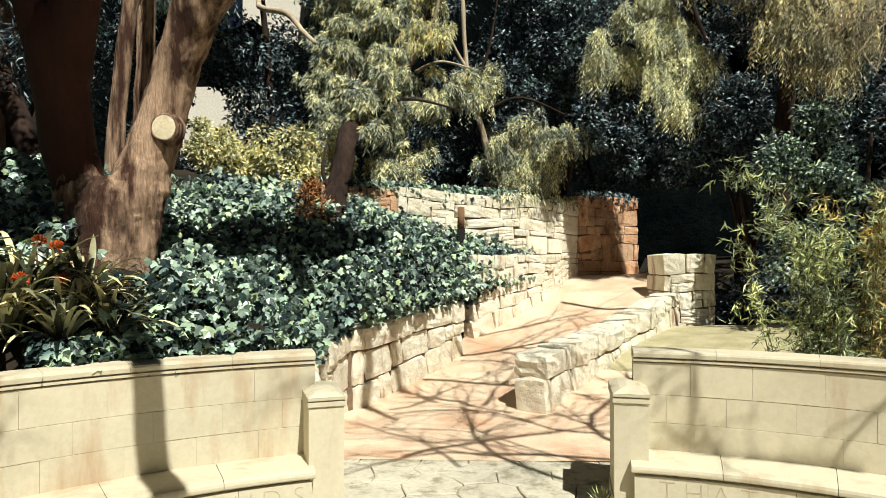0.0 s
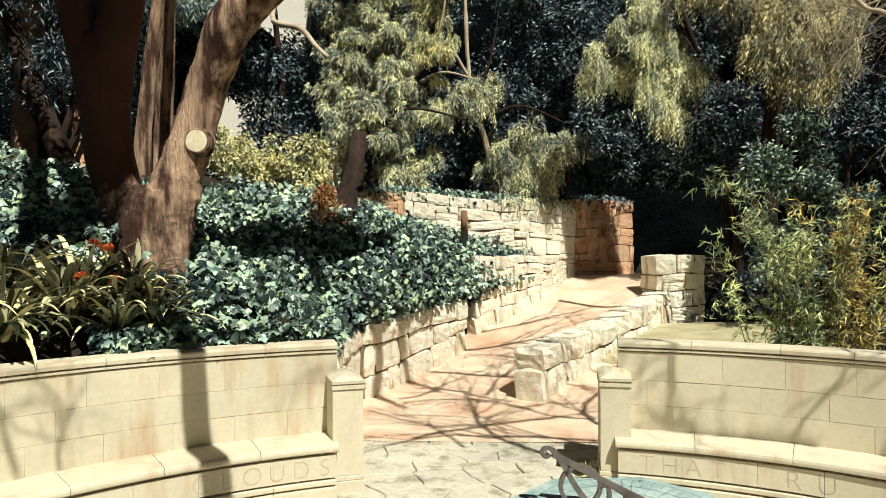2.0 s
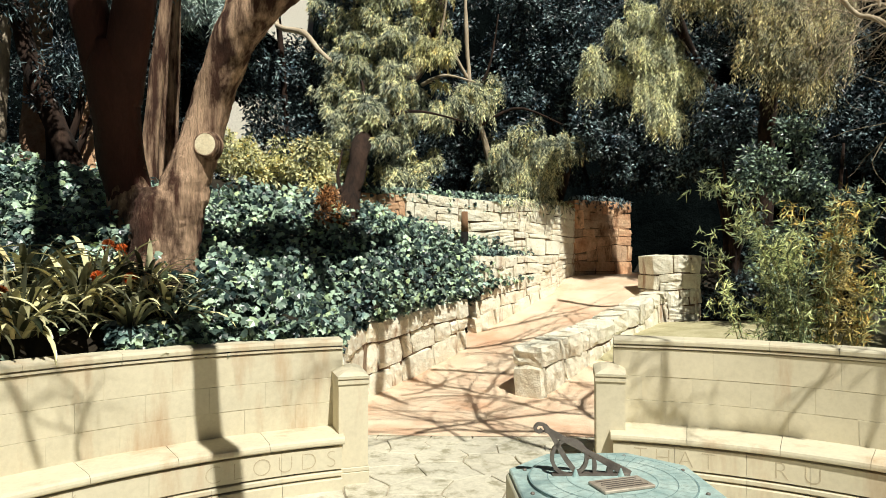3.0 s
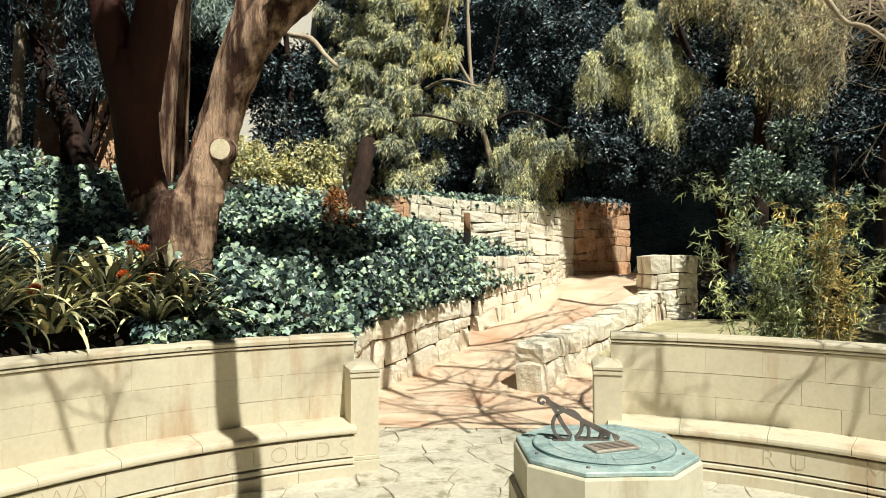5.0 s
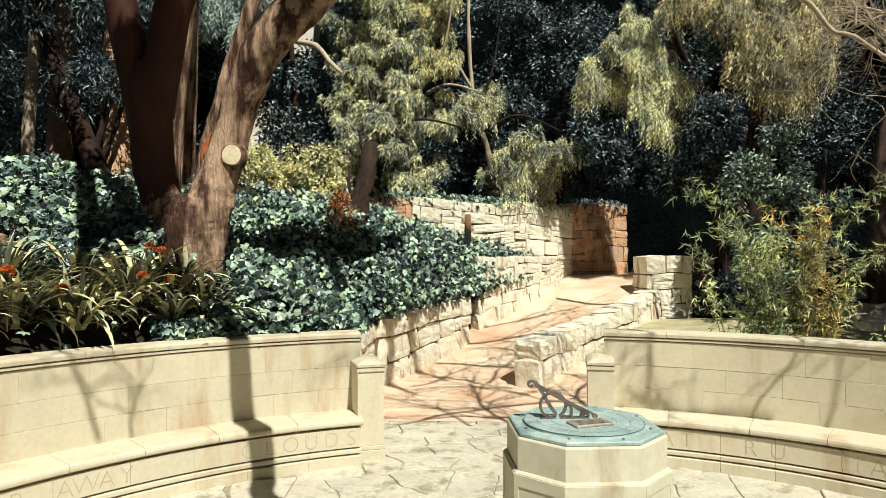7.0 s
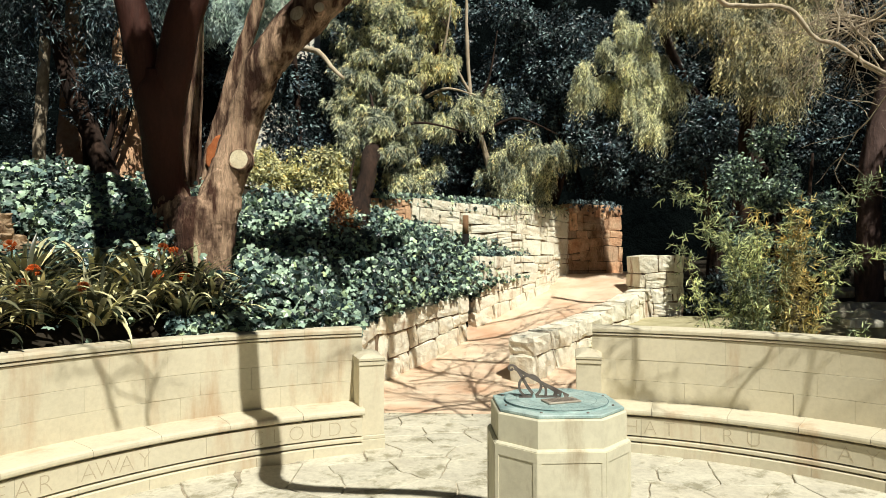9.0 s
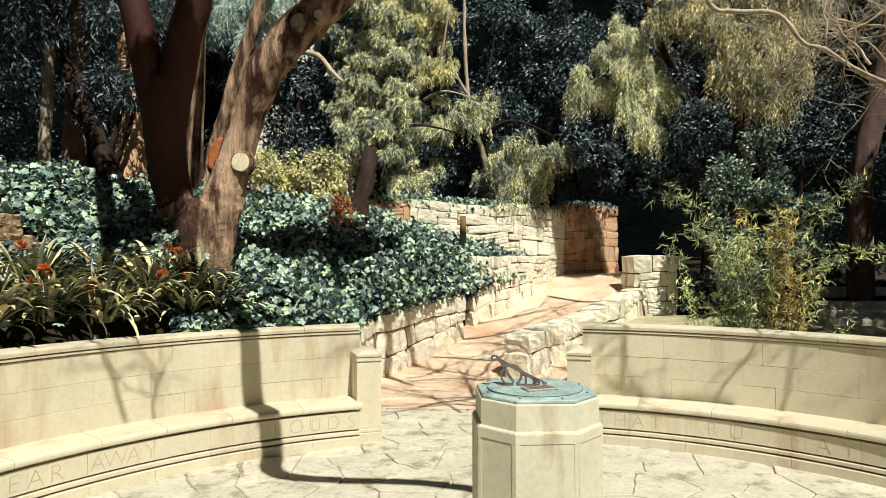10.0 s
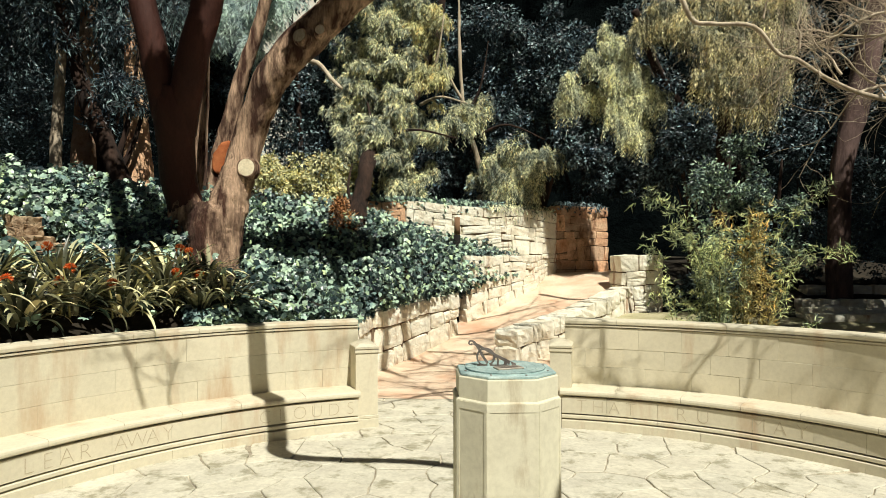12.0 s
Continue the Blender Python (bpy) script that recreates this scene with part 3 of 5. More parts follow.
    for k in range(5):
        bmesh.ops.create_cube(bm, size=1, matrix=pose(0.014, -0.053, top + 0.0306, 0, 0, 22) @ Matrix.Translation((0, 0.024 - 0.012 * k, 0)) @ Matrix.Diagonal((0.115 - 0.014 * (k % 2), 0.004, 0.0006, 1)))
    part("inscription", bm, M_GNOMON, plaque, "lines of small worn text")
    # gnomon, in an upright plane across the dial
    z0 = top + 0.022
    heel, tip = Vector((0.052, 0.036, z0)), Vector((-0.164, 0.020, z0 + 0.118))
    along = (tip - heel).normalized()
    base_dir = Vector((heel.x - tip.x, heel.y - tip.y, 0)).normalized()
    side = base_dir.cross(Vector((0, 0, 1)))

    def bar(pts, w, h):
        bm = bmesh.new()
        loops = []
        for i, p in enumerate(pts):
            dd = (pts[min(i + 1, len(pts) - 1)] - pts[max(i - 1, 0)]).normalized()
            up = side.cross(dd)
            hh = 0.72 * (h[i] if isinstance(h, list) else h)
            loops.append([bm.verts.new(p + side * sx * w / 2 + up * sy * hh / 2) for sx, sy in ((-1, -1), (1, -1), (1, 1), (-1, 1))])
        for a, b in zip(loops, loops[1:]):
            for k in range(4):
                bm.faces.new((a[k], a[(k + 1) % 4], b[(k + 1) % 4], b[k]))
        bm.faces.new(loops[0][::-1])
        bm.faces.new(loops[-1])
        return bm

    style = part("gnomon", bar([heel.lerp(tip, i / 8) for i in range(9)], 0.012, lerp_list([0.030, 0.016, 0.020], 8)), M_GNOMON, d, "dark bronze gnomon with open scrollwork")
    def at(u, h):
        """u metres from the heel along the foot, h above the plate."""
        return heel - base_dir * u * 0.83 + Vector((0, 0, h * 0.80))
    part("ring", bar([at(0.186 + 0.054 * math.cos(a), 0.056 + 0.056 * math.sin(a)) for a in np.linspace(0, 2 * math.pi, 25)], 0.010, 0.013), M_GNOMON, style)
    part("strut", bar(curve_points([at(0.262, 0.158), at(0.235, 0.120), at(0.200, 0.055), at(0.160, 0.0)], 10), 0.010, 0.018), M_GNOMON, style)
    part("curl", bar(curve_points([at(0.262, 0.160), at(0.283, 0.163), at(0.292, 0.148), at(0.280, 0.138), at(0.270, 0.146)], 12), 0.010, 0.011), M_GNOMON, style)
    part("strut", bar(curve_points([at(0.118, 0.068), at(0.108, 0.040), at(0.110, 0.0)], 8), 0.010, 0.013), M_GNOMON, style)
    part("strut", bar(curve_points([at(0.135, 0.050), at(0.120, 0.056), at(0.105, 0.055)], 5), 0.010, 0.008), M_GNOMON, style)
    part("strut", bar(curve_points([at(0.075, 0.045), at(0.060, 0.030), at(0.063, 0.0)], 8), 0.010, [0.014, 0.014, 0.014, 0.016, 0.018, 0.02, 0.022, 0.024, 0.026]), M_GNOMON, style)
    part("foot", bar([at(0.0, 0.002), at(0.24, 0.002)], 0.022, 0.007), M_GNOMON, style)
    for u in (0.03, 0.17):
        bm = bmesh.new()
        bmesh.ops.create_cone(bm, cap_ends=True, segments=8, radius1=0.010, radius2=0.002, depth=0.022, matrix=Matrix.Translation(at(u, 0.010) + side * 0.012))
        part("bolt", bm, M_BRONZE, style)
    return d


sundial()


# ---- rough stone walls ----
def stone_shapes(n, seed, bulge=0.05, worn=1.0):
    """Unit blocks with broken faces and worn edges."""
    rng = np.random.default_rng(seed)
    made = []
    for k in range(n):
        bm = bmesh.new()
        bmesh.ops.create_cube(bm, size=1)
        bmesh.ops.subdivide_edges(bm, edges=bm.edges[:], cuts=3, use_grid_fill=True)
        for v in bm.verts:
            c = v.co.copy()
            out = sum(1 for t in c if abs(t) > 0.49)
            for i in range(3):
                if out >= 2 and abs(c[i]) > 0.49:
                    v.co[i] *= 1 - worn * ((0.035 if out == 2 else 0.075) + 0.03 * rng.random())
                elif out == 1 and abs(c[i]) > 0.49:
                    v.co[i] *= 1 + bulge * (rng.random() - 0.25)
                else:
                    v.co[i] += 0.05 * (rng.random() - 0.5)
        for v in bm.verts:
            v.co += 0.05 * bulge / 0.1 * Vector(noise.noise_vector(v.co * 3.1 + Vector((k * 7.3, 0, 0))))
        me = bpy.data.meshes.new("stone")
        bm.to_mesh(me)
        bm.free()
        made.append(me)
    return made


STONES = stone_shapes(14, 3, 0.10, 1.0)
STONES_FLAT = stone_shapes(14, 5, 0.055, 0.5)
STONES_RED = [m.copy() for m in STONES_FLAT]
for me in STONES + STONES_FLAT:
    me.materials.append(M_ROUGH)
for me in STONES_RED:
    me.materials.append(M_RED)


def stone_wall(name, label, line, low, high, thick, courses, length, cap=0.0, shapes=STONES, group="rough stone walls", seed=1, proud=0.02, wander=0.5):
    """Rough blocks in courses along a line, from the height low(x, y) to high(x, y); the line is the wall's middle."""
    rng = np.random.default_rng(seed)
    pts = np.array(line, float)
    seg = np.linalg.norm(np.diff(pts, axis=0), axis=1)
    dist = np.r_[0, np.cumsum(seg)]

    def at(s):
        x, y = np.interp(s, dist, pts[:, 0]), np.interp(s, dist, pts[:, 1])
        k = min(max(np.searchsorted(dist, s) - 1, 0), len(seg) - 1)
        d = (pts[k + 1] - pts[k]) / seg[k]
        return x, y, d

    # core of mortar and rubble
    bm = bmesh.new()
    rows = []
    n = max(2, int(dist[-1] / 0.4))
    for i in range(n + 1):
        s = np.clip(dist[-1] * i / n, 0.05, dist[-1] - 0.05)
        x, y, d = at(s)
        nx, ny = -d[1] * (thick / 2 - 0.035), d[0] * (thick / 2 - 0.035)
        z0, z1 = low(x, y) - 0.15, high(x, y) - 0.05
        rows.append([bm.verts.new(p) for p in ((x + nx, y + ny, z0), (x - nx, y - ny, z0), (x - nx, y - ny, z1), (x + nx, y + ny, z1))])
    for a, b in zip(rows, rows[1:]):
        for k in range(4):
            bm.faces.new((a[k], a[(k + 1) % 4], b[(k + 1) % 4], b[k]))
    bm.faces.new(rows[0])
    bm.faces.new(rows[-1][::-1])
    core = tagged(part(name, bm, M_MORTAR), label, "wall", group, "structure")
    edges = np.linspace(0, 1, courses + 1)
    edges[1:-1] += rng.uniform(-0.06, 0.06, courses - 1) / courses * 2

    def level(c, x, y, s):
        z0, z1 = low(x, y), high(x, y)
        e = edges[c] + (wander / courses * noise.noise((s * 1.1, c * 3.7, seed)) if 0 < c < courses else 0)
        return z0 + (z1 - z0) * e

    for c in range(courses):
        s = -rng.uniform(0, length * 0.4)
        while s < dist[-1] - 0.03:
            w = length * rng.choice([0.5, 0.75, 1.0, 1.25, 1.6]) * rng.uniform(0.85, 1.15)
            a, b = max(s, 0.0), min(s + w, dist[-1])
            if dist[-1] - b < length * 0.3:
                b = dist[-1]
            s = b
            if b - a < 0.06:
                continue
            x, y, d = at((a + b) / 2)
            xa, ya, _ = at(a + 0.01)
            xb, yb, _ = at(b - 0.01)
            za = [level(q, xa, ya, a) for q in (c, c + 1)]
            zb = [level(q, xb, yb, b) for q in (c, c + 1)]
            z0, z1 = (za[0] + zb[0]) / 2, (za[1] + zb[1]) / 2
            if c == 0:
                z0 -= 0.08
            tilt = math.degrees(math.atan2((za[1] + za[0] - zb[1] - zb[0]) / 2, b - a))
            over = cap if c == courses - 1 else 0.0
            split = rng.random() < 0.22 and z1 - z0 > 0.2 and c < courses - 1
            for lo, hi in ((z0, (z0 + z1) / 2), ((z0 + z1) / 2, z1)) if split else ((z0, z1),):
                m = pose(x, y, (lo + hi) / 2, 0, tilt, math.degrees(math.atan2(d[1], d[0])) + rng.uniform(-1.5, 1.5)) @ Matrix.Diagonal((b - a - 0.008, thick + over + rng.uniform(-proud, proud), hi - lo - 0.007, 1))
                m = m @ pose(0, 0, 0, rng.integers(0, 2) * 180, 0, rng.integers(0, 2) * 180)
                piece("stone", shapes[rng.integers(0, len(shapes))], core, m)
    return core


def const(v):
    return lambda x, y: v


def path_low(x, y):
    return float(path_height(x, y))


stone_wall("wall_low_path", "low rough limestone wall along the climbing path below ivy", [(-1.72, 4.02), (-1.86, 4.5), (-2.12, 5.45), (-2.0, 6.55), (-0.68, 8.72)], path_low,
           lambda x, y: float(np.interp(y, [4.0, 5.2, 6.15, 8.7], [0.85, 0.84, 0.86, 1.12])), 0.32, 3, 0.46, 0.04, seed=4, wander=0.5, proud=0.035)
stone_wall("wall_tall_path", "tall rough limestone retaining wall beside the path", [(-0.55, 9.42), (0.88, 11.12), (1.45, 12.75)], path_low, const(1.79), 0.34, 5, 0.36, 0.02, STONES_FLAT, seed=9, proud=0.03, wander=0.8)
stone_wall("wall_parapet", "low rough limestone parapet curving up the path", [(0.24, 6.40), (0.62, 7.02), (1.20, 7.86), (1.95, 8.92), (2.80, 10.12)], lambda x, y: path_low(x, y) - float(np.interp(y, [7.0, 9.5], [0.02, 0.40])),
           lambda x, y: float(np.interp(y, [6.4, 8.0, 10.2], [0.66, 0.80, 1.18])), 0.38, 2, 0.44, 0.03, seed=14, proud=0.015)
stone_wall("wall_pillar", "square rough limestone pillar ending the parapet", [(2.69, 10.46), (3.58, 10.58)], const(0.25), const(1.80), 0.72, 5, 0.40, 0.0, STONES_FLAT, seed=21, wander=0.6)
stone_wall("wall_terrace_end", "rust-stained end of the high retaining wall beside the ivy", [(-2.9, 8.95), (-1.75, 9.768)], const(1.0), const(2.87), 0.34, 9, 0.40, 0.0, STONES_RED, seed=31, proud=0.03, wander=0.9)
stone_wall("wall_high_terrace", "high pale limestone retaining wall under hanging foliage", [(-1.74, 9.775), (-0.65, 10.55), (1.60, 12.75)], const(1.0), lambda x, y: 2.88 + 0.03 * math.sin(3 * x), 0.34, 9, 0.50, 0.0, STONES_FLAT, seed=30, proud=0.03, wander=0.9)
stone_wall("wall_rust", "rust-stained rough stone wall end in shade", [(1.62, 12.80), (3.03, 13.62)], const(1.3), const(3.02), 0.40, 6, 0.40, 0.0, STONES_RED, seed=33, proud=0.04, wander=0.9)


# ---- planting ----
def in_ball(n, centre, radii, rng, shell=0.0):
    d = unit(rng.normal(size=(n, 3)))
    k = (shell + (1 - shell) * rng.random((n, 1))) ** (1 / 3 if shell == 0 else 1)
    return np.array(centre) + d * k * np.array(radii), d


def fronds(clumps, per, leaves, length, rng, droop=1.0, out=0.6, size=(0.09, 0.15)):
    """Drooping twigs with leaves set to either side: each leaves its clump outwards and bends down; gives places, ways, normals and sizes of the leaves."""
    P, A, N = [], [], []
    down = np.array([0, 0, -1.0])
    t = np.linspace(0.05, 1, leaves)[None, :, None]
    turn = np.where(np.arange(leaves) % 2, 1.0, -1.0)[None, :, None]
    for (cx, cy, cz, rx, ry, rz) in clumps:
        root, d0 = in_ball(per, (cx, cy, cz), (rx, ry, rz), rng, 0.25)
        d = unit(d0 * np.array([1, 1, 0.4]) + np.array([0, -0.3, 0.25]) + rng.normal(size=d0.shape) * 0.3)[:, None]
        ln = length * rng.uniform(0.5, 1.3, (per, 1, 1))
        path = root[:, None] + d * ln * out * (t - 0.35 * t ** 2) + down * ln * droop * t ** 2
        tang = unit(d * out * (1 - 0.7 * t) + down * droop * 2 * t)
        side = unit(np.cross(tang, rng.normal(size=(per, 1, 3)) * 0.5 + np.array([0.2, -0.9, 0.3]))) * turn
        face = rng.normal(size=(per, 1, 3)) * 0.35 + np.array([0.3, -0.7, 0.75])
        P.append(path.reshape(-1, 3))
        A.append(unit(tang * 0.8 + side * 0.75 + down * 0.35 + rng.normal(size=path.shape) * 0.25).reshape(-1, 3))
        N.append((face + rng.normal(size=path.shape) * 0.4).reshape(-1, 3))
    P, A, N = np.concatenate(P), np.concatenate(A), np.concatenate(N)
    return P, A, N, rng.uniform(*size, len(P))


def ragged(clumps, rng, n=8, shrink_by=0.5):
    """The clumps made smaller, each with a few loose ones round it, so that dark gaps show between."""
    made = [(x, y, z, a * shrink_by, b * shrink_by, c * shrink_by) for x, y, z, a, b, c in clumps]
    for x, y, z, a, b, c in clumps:
        for _ in range(n):
            d = unit(rng.normal(size=3))
            q = rng.uniform(0.55, 1.25)
            k = a * rng.uniform(0.22, 0.5) * (1.35 - 0.6 * q)
            made.append((x + d[0] * a * q * 1.1, y + d[1] * a * q * 0.8, z + d[2] * a * q * 1.05, k * 1.3, k, k * 0.6))
    return made


def tufts(clumps, n, rng, size=(0.045, 0.08), out=1.0, face=(0.1, -0.6, 0.6)):
    """Leaves set thickly round twig ends."""
    P, A, N = [], [], []
    for (cx, cy, cz, rx, ry, rz) in clumps:
        p, d = in_ball(n, (cx, cy, cz), (rx, ry, rz), rng, 0.45)
        P.append(p)
        A.append(unit(d * out + rng.normal(size=d.shape) * 0.8 + np.array([0, 0, -0.35])))
        N.append(d * 0.7 + rng.normal(size=d.shape) * 0.5 + np.array(face))
    P, A, N = np.concatenate(P), np.concatenate(A), np.concatenate(N)
    return P, A, N, rng.uniform(*size, len(P))


def spread(n, lo, hi, radius, rng):
    """n clumps at random in a box."""
    c = rng.uniform(lo, hi, (n, 3))
    r = radius * rng.uniform(0.6, 1.4, (n, 1))
    return np.c_[c, r, r, r * 0.85]


def limb(name, ctrl, radii, material, parent, n=14, segs=10, rough=0.25, seed=0):
    bm = bmesh.new()
    tube(bm, curve_points(ctrl, n), lerp_list(radii, n), segs, rough, seed)
    return part(name, bm, material, parent, smooth=True)


def anchor(ob):
    """Keeps parts that were built in place where they are, under a thing that stands at its foot."""
    inv = Matrix.Translation(ob.location).inverted()
    for k in ob.children:
        k.matrix_parent_inverse = inv
    return ob


def knobbly(ob, grain_size, depth):
    tex = bpy.data.textures.new("bark_relief", "CLOUDS")
    tex.noise_scale, tex.noise_depth = grain_size, 3
    d = ob.modifiers.new("relief", "DISPLACE")
    d.texture, d.texture_coords, d.strength, d.mid_level = tex, "LOCAL", depth, 0.5


# great forked tree on the bank
def forked_tree():
    t = thing("tree", "large forked tree with grey-brown bark and sawn knots", "tree", at=(-3.70, 5.05, 1.3))
    bm = bmesh.new()
    tube(bm, curve_points([(-3.72, 5.08, 0.95), (-3.71, 5.08, 1.40), (-3.70, 5.07, 1.82), (-3.70, 5.06, 2.15), (-3.71, 5.07, 2.50)], 16), lerp_list([0.46, 0.40, 0.355, 0.36, 0.24], 16), 28, 0.16, 2)
    tube(bm, curve_points([(-3.92, 5.02, 1.2), (-3.94, 5.04, 2.0), (-4.01, 5.02, 2.50), (-4.03, 4.97, 2.80)], 10), lerp_list([0.25, 0.26, 0.225, 0.15], 10), 20, 0.12, 3)
    tube(bm, curve_points([(-3.54, 5.02, 1.3), (-3.53, 5.06, 2.0), (-3.46, 5.11, 2.50), (-3.38, 5.16, 2.80), (-3.29, 5.20, 3.20)], 12), lerp_list([0.22, 0.25, 0.25, 0.23, 0.17], 12), 20, 0.12, 4)
    tube(bm, curve_points([(-3.72, 4.78, 1.2), (-3.72, 4.80, 1.9), (-3.74, 4.90, 2.45)], 8), lerp_list([0.10, 0.08, 0.05], 8), 12, 0.2, 5)
    trunk = part("trunk", bm, M_BARK, t, "tan fibrous bark", True)
    fuse = trunk.modifiers.new("fuse", "REMESH")
    fuse.mode, fuse.voxel_size, fuse.use_smooth_shade = "VOXEL", 0.022, True
    ease = trunk.modifiers.new("ease", "SMOOTH")
    ease.factor, ease.iterations = 0.5, 4
    knobbly(trunk, 0.22, 0.08)
    knobbly(trunk, 0.05, 0.025)
    # left stems: their shade is put into the darker bark
    limb("stem", [(-3.93, 5.08, 1.7), (-3.97, 5.05, 2.2), (-4.03, 5.02, 2.53), (-4.07, 4.96, 2.78), (-4.07, 4.88, 3.1), (-4.04, 4.78, 3.4), (-4.00, 4.69, 3.7), (-3.97, 4.62, 3.98)], [0.20, 0.235, 0.228, 0.225, 0.235, 0.25, 0.26, 0.18], M_BARK_SHADED, t, 40, 22, 0.08, 3)
    limb("stem", [(-4.10, 4.80, 3.4), (-4.14, 4.64, 3.9), (-4.20, 4.52, 4.4), (-4.30, 4.45, 4.95), (-4.52, 4.42, 5.9), (-4.8, 4.2, 7.2)], [0.19, 0.19, 0.175, 0.165, 0.13, 0.09], M_BARK_SHADED, t, 26, 18, 0.08, 5)
    limb("stem", [(-3.98, 4.80, 3.4), (-3.82, 4.63, 3.9), (-3.66, 4.50, 4.4), (-3.47, 4.44, 4.95), (-3.22, 4.1, 5.9), (-3.0, 3.4, 7.2)], [0.20, 0.205, 0.195, 0.19, 0.15, 0.09], M_BARK_SHADED, t, 26, 18, 0.08, 7)
    # limb added out of view to throw a shadow band on the ivy
    limb("stem", [(-1.75, 5.12, 5.25), (-1.98, 4.35, 5.66), (-1.7, 4.2, 5.68), (-1.2, 4.6, 5.72), (-0.8, 4.95, 5.76)], [0.10, 0.12, 0.13, 0.11, 0.07], M_BARK, t, 16, 10, 0.2, 6)
    right = limb("stem", [(-3.48, 5.10, 2.3), (-3.44, 5.12, 2.55), (-3.37, 5.16, 2.82), (-3.28, 5.20, 3.2), (-3.18, 5.19, 3.52), (-3.04, 5.13, 3.82), (-2.86, 5.03, 4.12), (-2.60, 4.98, 4.42), (-2.30, 5.0, 4.74), (-1.88, 5.1, 5.17), (-1.2, 5.2, 5.8), (-0.6, 5.0, 6.6)], [0.20, 0.235, 0.228, 0.215, 0.212, 0.215, 0.222, 0.238, 0.245, 0.22, 0.17, 0.13], M_BARK, t, 100, 36, 0.09, 9)
    knobbly(right, 0.18, 0.05)
    knobbly(right, 0.04, 0.02)
    limb("stem", [(-1.5, 5.15, 5.5), (-1.4, 4.7, 5.7), (-1.5, 4.4, 5.75)], [0.08, 0.05, 0.03], M_BARK, t, 10, 10, 0.12, 10)
    # sawn knots: a collar of bark round a pale cut
    for k, (at, way, r) in enumerate((((-3.16, 4.955, 2.965), (0.12, -0.98, 0.05), 0.112), ((-2.37, 4.69, 4.61), (-0.2, -0.95, 0.22), 0.088), ((-2.12, 4.73, 4.69), (0.12, -0.97, 0.2), 0.062))):
        m = look(at, Vector(at) - Vector(way))
        bm = bmesh.new()
        prof = [(1.42, -0.12), (1.18, -0.02), (1.05, 0.010), (0.98, 0.010), (0.94, 0.004)]
        segs = 22
        loops = [[bm.verts.new(m @ Vector((r * q * (1 + 0.06 * noise.noise((i * 0.6, k, 0))) * math.cos(2 * math.pi * i / segs), r * q * math.sin(2 * math.pi * i / segs) * 1.08, z))) for i in range(segs)] for q, z in prof]
        for a, b in zip(loops, loops[1:]):
            for i in range(segs):
                bm.faces.new((a[i], a[(i + 1) % segs], b[(i + 1) % segs], b[i]))
        knot = part("knot_collar", bm, M_BARK, t, "swollen bark collar", True)
        bm = bmesh.new()
        f = [bm.verts.new(m @ Vector((r * 0.95 * math.cos(2 * math.pi * i / segs), r * 0.95 * math.sin(2 * math.pi * i / segs) * 1.08, 0.008 + 0.004 * noise.noise((i, k, 3))))) for i in range(segs)]
        c = bm.verts.new(m @ Vector((0, 0, 0.012)))
        for i in range(segs):
            bm.faces.new((f[i], f[(i + 1) % segs], c))
        part("sawn_face", bm, M_CUT if k == 0 else M_BARK3, knot, "pale sawn face of a cut branch")
    rng = np.random.default_rng(40)
    # unseen clumps added to block sun from left stem, ivy band and background
    clumps = np.concatenate([spread(12, (-5.8, 4.0, 7.0), (-4.4, 5.4, 8.8), 0.55, rng), np.array([(-1.92 + 1.15 * u + rng.normal() * 0.08, 4.08 + 0.80 * u + rng.normal() * 0.10, 5.62 + 0.1 * u + rng.normal() * 0.05, 0.2, 0.2, 0.12) for u in np.linspace(0, 1, 40)]), spread(20, (-10.5, 5.2, 7.8), (-6.0, 7.4, 9.8), 0.6, rng), spread(22, (-2.74, 0.9, 7.2), (-2.36, 2.2, 8.6), 0.20, rng)])
    cloud("crown", OVAL, FOUR, *tufts(clumps, 420, rng, (0.08, 0.14)), M_WILLOW, t)
    anchor(t)
    t.location.x -= 0.065
    return t


forked_tree()


def scarred_tree():
    """Slim stem rising far behind the fork."""
    t = thing("tree", "slim pale-barked tree with a rust-red stripped patch", "tree", at=(-5.72, 9.77, 2.8))
    trunk = limb("trunk", [(-5.80, 9.77, 2.4), (-5.76, 9.77, 2.49), (-5.66, 9.77, 3.2), (-5.53, 9.75, 3.85), (-5.29, 9.72, 4.74), (-5.06, 9.72, 5.59), (-4.75, 9.7, 6.44), (-4.43, 9.61, 7.54), (-4.06, 9.47, 9.18)], [0.25, 0.225, 0.205, 0.19, 0.17, 0.15, 0.13, 0.11, 0.08], M_BARK, t, 60, 20, 0.16, 11)
    knobbly(trunk, 0.10, 0.02)
    bm = bmesh.new()
    rows = []
    for i in range(13):
        c = Vector((-5.61, 9.76, 3.45)).lerp(Vector((-5.44, 9.75, 4.18)), i / 12)
        rows.append([])
        for j in range(15):
            a = radians(-45 + (j / 7 - 1) * 84 * (0.12 + 0.88 * math.sin(math.pi * i / 12) ** 0.6) + 16 * noise.noise((i * 0.6, 3, 1)))
            lift = 0.245 * (1 - 0.10 * i / 12) * (1 + 0.05 * noise.noise((i * 0.7, j * 0.7, 4)))
            lift *= 0.80 if i in (0, 12) or j in (0, 14) else 1.0
            rows[-1].append(bm.verts.new(c + Vector((math.cos(a) * lift, math.sin(a) * lift, 0.10 * noise.noise((j * 0.45, 2, 9))))))
    for p, q in zip(rows, rows[1:]):
        for j in range(14):
            bm.faces.new((p[j], p[j + 1], q[j + 1], q[j]))
